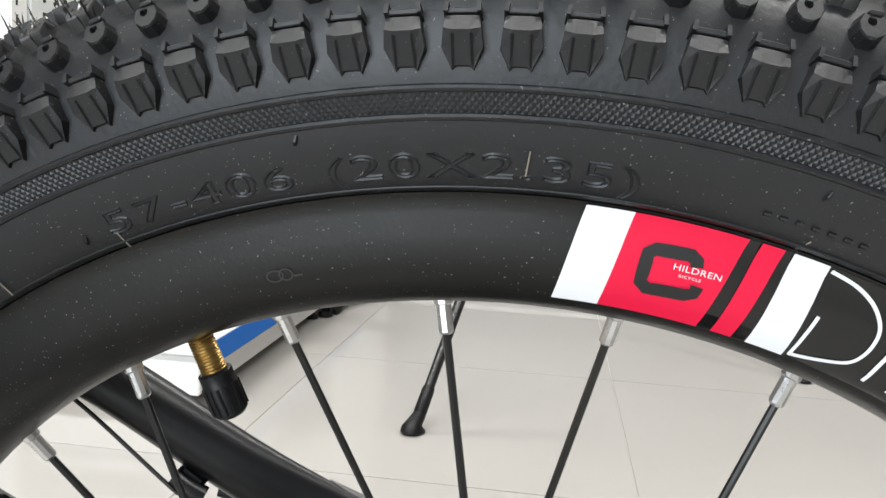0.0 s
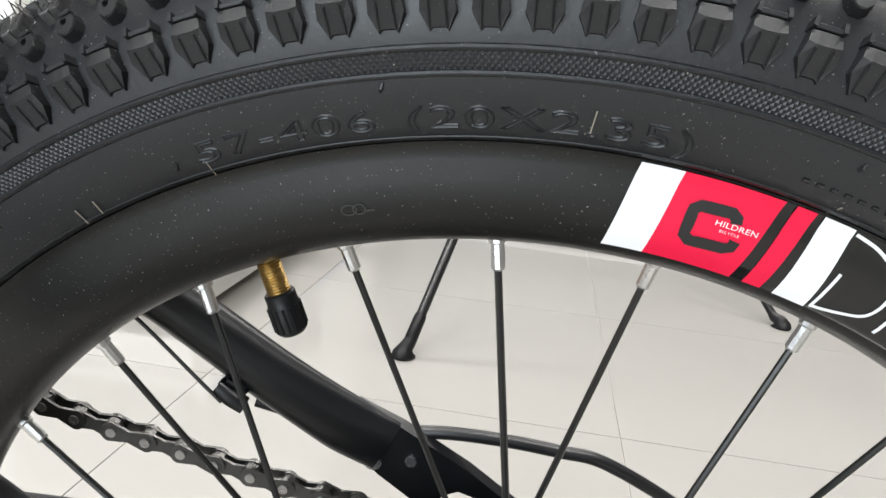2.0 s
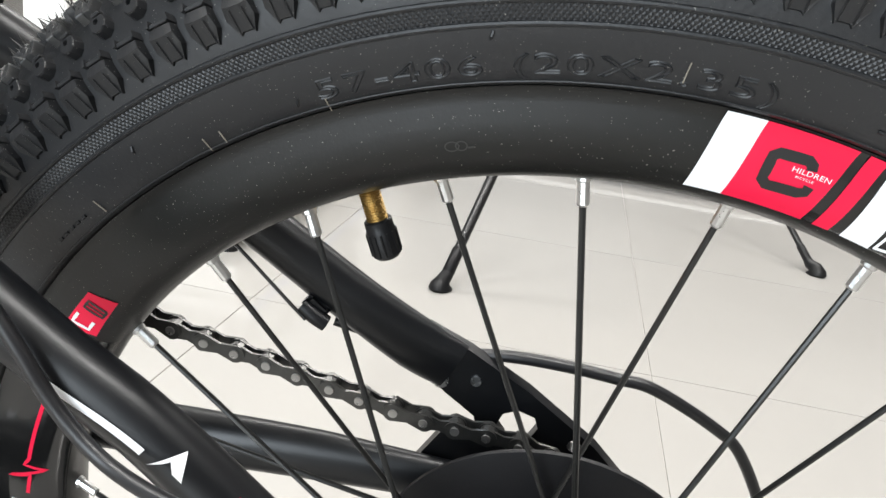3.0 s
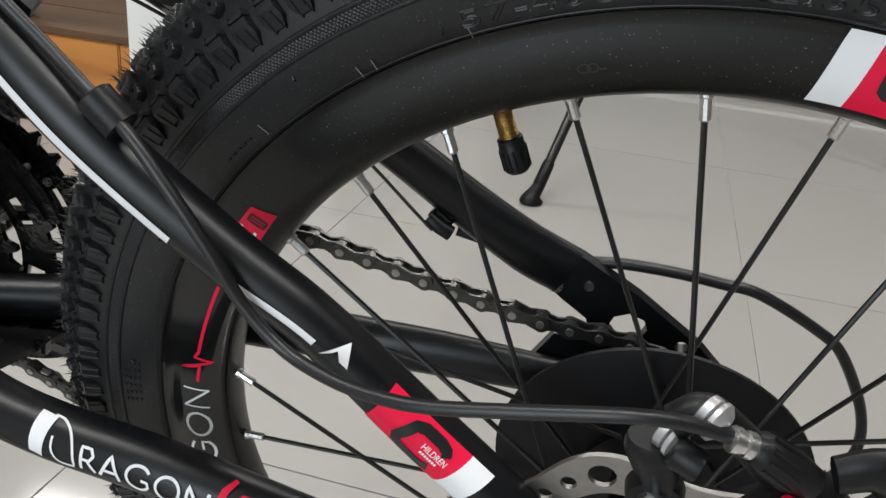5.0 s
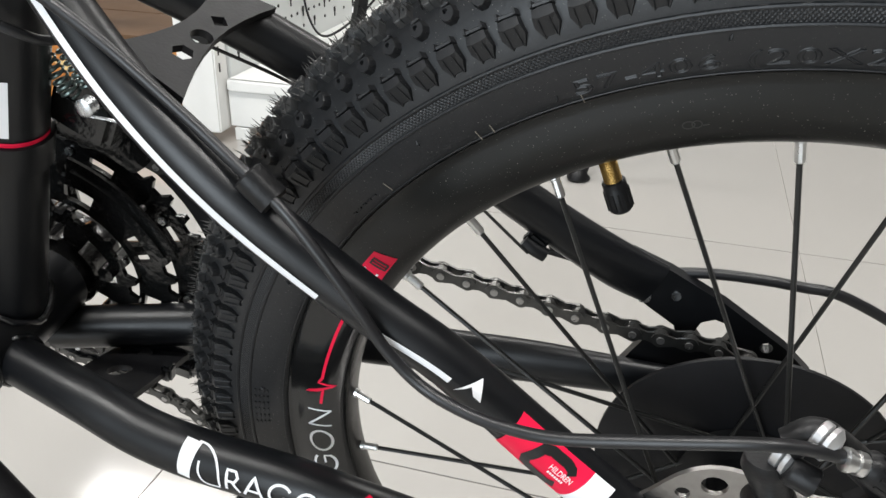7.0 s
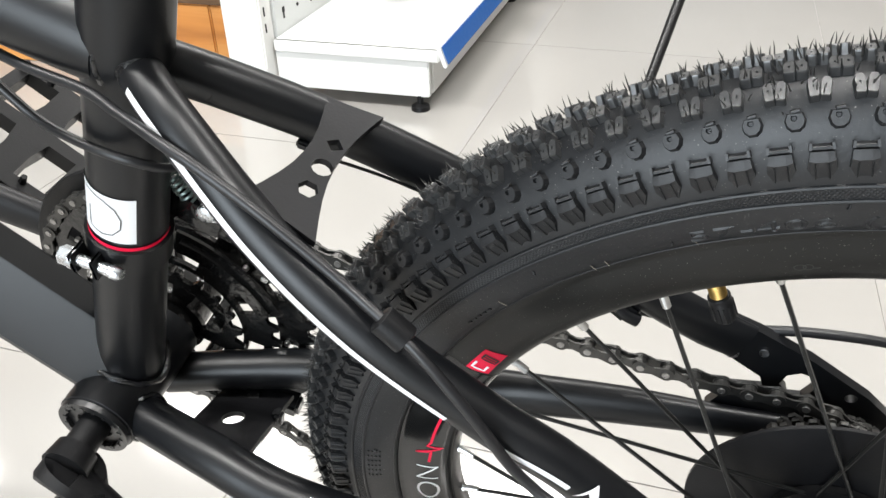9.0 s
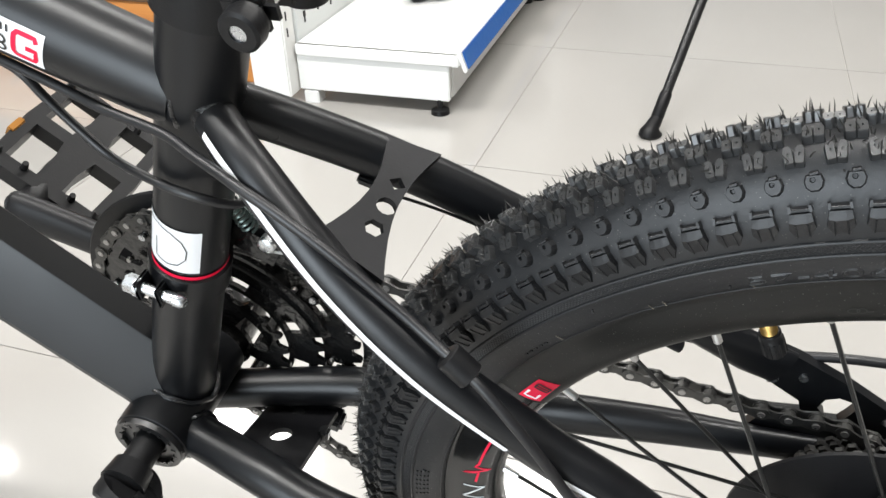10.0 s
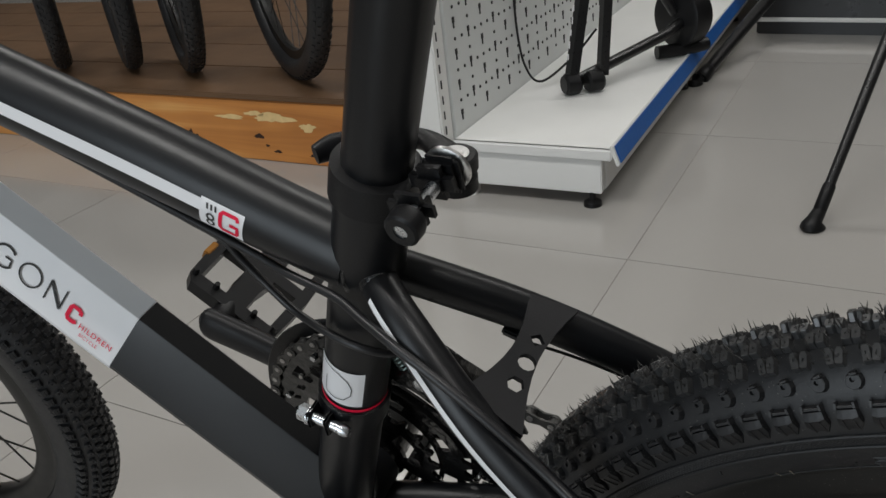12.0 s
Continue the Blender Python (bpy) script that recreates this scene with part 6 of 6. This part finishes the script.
for k in range(14):
    t = radians(70 + 15 * k)
    run.append((RC.x + RING_R * math.cos(t), 0.0545, RC.z + RING_R * math.sin(t)))
run += [(-0.326, 0.0530, -0.0720), (-0.302, 0.0525, -0.0890), (-0.262, 0.0520, -0.1130), (-0.19, 0.051, -0.146), (-0.10, 0.050, -0.170)]
dense, _ = smooth_path(run, 60)
seat_pts, last = [dense[0]], dense[0]
for q in dense:
    if (q - last).length >= 0.0127:
        seat_pts.append(q)
        last = q
for i, (p, q) in enumerate(zip(seat_pts, seat_pts[1:])):
    d = (q - p).normalized()
    side = V(0, 1, 0)
    side = (side - d * side.dot(d)).normalized()
    share("chain_link", LINKS[i % 2], chain, axes_matrix((p + q) / 2, d, side, d.cross(side)))


def chainring(y, T, name="chainring", holes=0, thick=0.0028, r_in=0.014, slot=(0.50, 0.80, 0.42)):
    R = T * 0.0127 / 2 / math.pi
    out = []
    for k in range(T):
        for dr, da in ((-0.0026, -0.30), (0.0028, -0.10), (0.0028, 0.10), (-0.0026, 0.30)):
            t = 2 * math.pi * (k + da) / T
            out.append(((R + dr) * math.cos(t), (R + dr) * math.sin(t)))
    hl = [circle(0, 0, r_in, 48)]
    for k in range(holes):
        t = 2 * math.pi * k / holes + 0.35
        a0, a1, r0, r1 = t - slot[2], t + slot[2], R * slot[0], R * slot[1]
        hl.append([(r1 * math.cos(a0 + (a1 - a0) * j / 8), r1 * math.sin(a0 + (a1 - a0) * j / 8)) for j in range(9)] +
                  [(r0 * math.cos(a1 - (a1 - a0) * j / 8), r0 * math.sin(a1 - (a1 - a0) * j / 8)) for j in range(9)])
    bm = bmesh.new()
    prism(bm, out, hl, thick, axes_matrix(V(BB.x, y, BB.z), V(1, 0, 0), V(0, 0, 1), V(0, -1, 0)))
    return part(name, bm, GREASY, bike, "oily black steel chainring")


chainring(0.0420, 22, holes=5)
chainring(0.0485, 32, holes=8, r_in=0.0440, slot=(0.735, 0.88, 0.15))
ring = chainring(0.0550, 42, holes=9, r_in=0.0640, slot=(0.82, 0.89, 0.09))
bm = bmesh.new()
lathe_y(bm, [(0.0868, 0.0600), (0.0965, 0.0600), (0.0975, 0.0612), (0.0965, 0.0625), (0.0868, 0.0625)], 72)
cg = part("chain_guard", bm, PLASTIC, bike, "round black plastic chain guard")
cg.location = (BB.x, 0, BB.z)
bm = bmesh.new()
for k in range(5):
    t = 2 * math.pi * k / 5 + 0.2
    cyl(bm, (BB.x + 0.034 * math.cos(t), 0.036, BB.z + 0.034 * math.sin(t)), (BB.x + 0.034 * math.cos(t), 0.060, BB.z + 0.034 * math.sin(t)), 0.0045, seg=10)
cyl(bm, (BB.x, 0.034, BB.z), (BB.x, 0.070, BB.z), 0.018, seg=24)
for k in range(5):
    t = 2 * math.pi * k / 5 + 0.2
    u_ = V(math.cos(t), 0, math.sin(t))
    cyl(bm, V(BB.x, 0.0612, BB.z) + u_ * 0.030, V(BB.x, 0.0612, BB.z) + u_ * 0.089, 0.0045, 0.0025, 8)
part("chainring_spider", bm, GREASY, bike)
for k in range(8):
    t = 2 * math.pi * k / 8 + 0.5
    bm = bmesh.new()
    cyl(bm, (BB.x + 0.0745 * math.cos(t), 0.0530, BB.z + 0.0745 * math.sin(t)), (BB.x + 0.0745 * math.cos(t), 0.0515, BB.z + 0.0745 * math.sin(t)), 0.0022, seg=10)
    part("ring_rivet", bm, ZINC, ring, "bright rivet")
# bright pins added to stand for small highlights on the oily rings
for k in range(14):
    t, rr = 2 * math.pi * k / 14 + 0.2, (0.0605, 0.0690)[k % 2]
    bm = bmesh.new()
    cyl(bm, (BB.x + rr * math.cos(t), 0.0536, BB.z + rr * math.sin(t)), (BB.x + rr * math.cos(t), 0.0515, BB.z + rr * math.sin(t)), 0.0019, 0.0015, 10)
    part("glint_pin", bm, CHAINPIN, ring)

# front derailleur: cage plates, swing links, springs, cable pinch
def arc_plate(bm, y, r0, r1, a0, a1, th):
    pts = [(r1 * math.cos(radians(a0 + (a1 - a0) * j / 12)), r1 * math.sin(radians(a0 + (a1 - a0) * j / 12))) for j in range(13)]
    pts += [(r0 * math.cos(radians(a1 - (a1 - a0) * j / 12)), r0 * math.sin(radians(a1 - (a1 - a0) * j / 12))) for j in range(13)]
    prism(bm, pts, [], th, axes_matrix(V(BB.x, y, BB.z), V(1, 0, 0), V(0, 0, 1), V(0, -1, 0)))


bm = bmesh.new()
arc_plate(bm, 0.0400, 0.066, 0.082, 16, 68, 0.0018)
fd = part("front_derailleur", bm, GREASY, bike, "oily black front derailleur")
bm = bmesh.new()
arc_plate(bm, 0.0640, 0.090, 0.106, 14, 62, 0.0018)
part("outer_cage", bm, GREASY, fd)
bm = bmesh.new()
arc_plate(bm, 0.0395, 0.072, 0.076, 18, 66, 0.0042)
part("cage_rib", bm, GREASY, fd)
bm = bmesh.new()
box(bm, (0.006, 0.019, 0.008), pose(BB.x + 0.090, 0.0485, BB.z + 0.024, 0, 20, 0), 0.001)
part("cage_spacer", bm, GREASY, fd)
bm = bmesh.new()
sweep(bm, [(-0.292, 0.016, 0.162), (-0.280, 0.028, 0.142), (-0.274, 0.040, 0.120)], [(0.009, 0.004)] * 3, 10)
sweep(bm, [(-0.308, 0.018, 0.144), (-0.294, 0.030, 0.128), (-0.288, 0.040, 0.112)], [(0.010, 0.004)] * 3, 10)
box(bm, (0.030, 0.014, 0.020), pose(-0.294, 0.018, 0.146, 0, 30, 0), 0.003)
part("swing_link", bm, GREASY, fd)
for o_, d_ in ((V(-0.2965, 0.006, 0.1770), V(0.25, 0.2, -1)), (V(-0.2880, 0.009, 0.1800), V(0.2, 0.2, -1))):
    d_ = d_.normalized()
    s_ = d_.cross(V(0, 1, 0)).normalized()
    u_ = d_.cross(s_)
    bm = bmesh.new()
    sweep(bm, [o_ + d_ * (0.0200 * k / 60) + (s_ * math.cos(k * 0.75) + u_ * math.sin(k * 0.75)) * 0.0036 for k in range(61)], 0.0007, 5, raw=True)
    part("spring", bm, SPRING, fd, "small coil spring")
bm = bmesh.new()
sweep(bm, [(-0.2791, 0.004, 0.1584), (-0.2791, -0.0010, 0.1584), (-0.2791, -0.0016, 0.1584)], [0.0040, 0.0040, 0.0030], 12, raw=True)
part("pinch_bolt", bm, ZINC, fd)
bm = bmesh.new()
sweep(bm, [(-0.2791, 0.000, 0.155), (-0.270, 0.002, 0.153), (-0.264, 0.006, 0.149), (-0.270, 0.012, 0.143)], 0.0007, 6)
part("cable_end", bm, ZINC, fd)

# right crank arm and pedal: forwards and up
CE = V(-0.518, 0.082, 0.0735)
bm = bmesh.new()
sweep(bm, [(BB.x, 0.068, BB.z), (-0.400, 0.0745, 0.0405), (-0.456, 0.080, 0.0560), CE[:], (-0.523, 0.082, 0.0750)],
      [(0.018, 0.009), (0.0150, 0.009), (0.0135, 0.0085), (0.0145, 0.0095), (0.0110, 0.0070)], 18, up=(0, 0, 1))
part("crank_arm", bm, PLASTIC, bike, "black right crank arm")
bm = bmesh.new()
PC = V(-0.5180, 0.142, 0.0735)
sweep(bm, [CE + V(0, 0.004, 0), CE + V(0.0, 0.012, 0), CE + V(0, 0.016, 0), PC + V(-0.006, -0.02, 0), PC + V(-0.004, 0.045, 0)], [0.0095, 0.0105, 0.0080, 0.0080, 0.0080], 16, raw=True)
pedal = part("pedal_axle", bm, PLASTIC, bike, "black plastic platform pedal")
PT = axes_matrix(PC, V(0.76, 0.0, -0.65), V(0, 1, 0), V(0.65, 0, 0.76)) @ Matrix.Diagonal((0.88, 1, 1, 1))
bm = bmesh.new()
rim_o = [(-0.046, -0.040), (-0.040, -0.046), (0.040, -0.046), (0.046, -0.040), (0.049, 0.0), (0.046, 0.044), (0.040, 0.050), (-0.040, 0.050), (-0.046, 0.044), (-0.049, 0.0)]
gaps = []
for qx in (-1, 1):
    for y0, y1 in ((-0.036, -0.002), (0.008, 0.042)):
        near, far = (y1, y0) if y0 < 0 else (y0, y1)
        gaps.append([(qx * 0.037, far), (qx * 0.011, far), (qx * 0.0105, (near + far) / 2), (qx * 0.014, near), (qx * 0.038, near)])
prism(bm, rim_o, gaps, 0.014, PT)
for x in (-0.042, -0.02, 0.02, 0.042):
    for y in (-0.038, 0.043):
        cyl(bm, PT @ V(x, y, 0.008), PT @ V(x, y, 0.0135), 0.0028, 0.0020, seg=8)
part("pedal_body", bm, PLASTIC, pedal)
bm = bmesh.new()
box(bm, (0.006, 0.014, 0.010), PT @ pose(-0.0475, -0.012, 0.003), 0.001)
part("reflector", bm, ORANGE, pedal, "amber pedal reflector")

# ---------------------------------------------------------------- front wheel, seen behind the down tube
FX = V(-0.916, 0.0, 0.004)
FT = axes_matrix(FX, V(0.985, 0.174, 0), V(-0.174, 0.985, 0), V(0, 0, 1))
ft = build_tyre(120)
bmesh.ops.transform(ft, matrix=FT, verts=ft.verts)
front_tyre = part("front_tyre", ft, RUBBER, bike, "knobbly black rubber front tyre", 60)
fv, ff = [], []
for i in range(PITCHES):
    for kind, phi, sh, turn in ROWS_OF_TREAD:
        a = (i + sh) * 360 / PITCHES - 2.0
        a = (a + 180) % 360 - 180
        if not 20 < a < 175:
            continue
        m = FT @ knob_place(phi, a, turn)
        base = len(fv)
        fv.extend((m @ v.co)[:] for v in KNOBS[kind].vertices)
        ff.extend([base + j for j in p.vertices] for p in KNOBS[kind].polygons)
me = bpy.data.meshes.new("tread_rest")
me.from_pydata(fv, [], ff)
me.materials.append(RUBBER)
fk = new("tread_rest", me)
fk.parent = front_tyre
tagged(fk, kind="stuff")
bm = bmesh.new()
lathe_y(bm, prof, 120)
bmesh.ops.transform(bm, matrix=FT, verts=bm.verts)
front_rim = part("front_rim", bm, RIMBLACK, bike, "deep black front rim", 50)
for k in range(SPN):
    a = SP0 + k * 360 / SPN
    left = k % 2 == 0
    n = polar(a, NIP_R, 0)
    e = polar(a + (70 if k % 4 < 2 else -70), 0.022, -0.032 if left else 0.028)
    bm = bmesh.new()
    cyl(bm, FT @ n, FT @ e, 0.0010, seg=6)
    part("spoke", bm, SPOKEBLACK, front_rim)
bm = bmesh.new()
sweep(bm, [FT @ V(0, y, 0) for y in (-0.045, -0.034, -0.033, -0.030, -0.029, 0.029, 0.030, 0.033, 0.034, 0.045)], [0.008, 0.01, 0.026, 0.026, 0.014, 0.014, 0.026, 0.026, 0.01, 0.008], 20, raw=True)
part("front_hub", bm, BLACKSTEEL, bike)

# ---------------------------------------------------------------- pieces: tread knobs and floor tiles
for name, kind, m in singles:
    share(name, KNOBS[kind], rear_tyre, m)

tm = bmesh.new()
box(tm, (TILE - 0.0018, TILE - 0.0018, 0.0085))
tile_me = bpy.data.meshes.new("tile")
tm.to_mesh(tile_me)
tm.free()
tile_me.materials.append(TILEM)
grid = pose(TILE_AT[0], TILE_AT[1], -0.00425, 0, 0, TILE_TURN)
for i in range(-9, 9):
    for j in range(-8, 10):
        m = grid @ Matrix.Translation(((i + 0.5) * TILE, (j + 0.5) * TILE, 0))
        c = m.translation
        if X0 - 0.1 < c.x < X1 + 0.1 and Y0 - 0.1 < c.y < Y1 + 0.1:
            share("tile", tile_me, floor_ob, m)
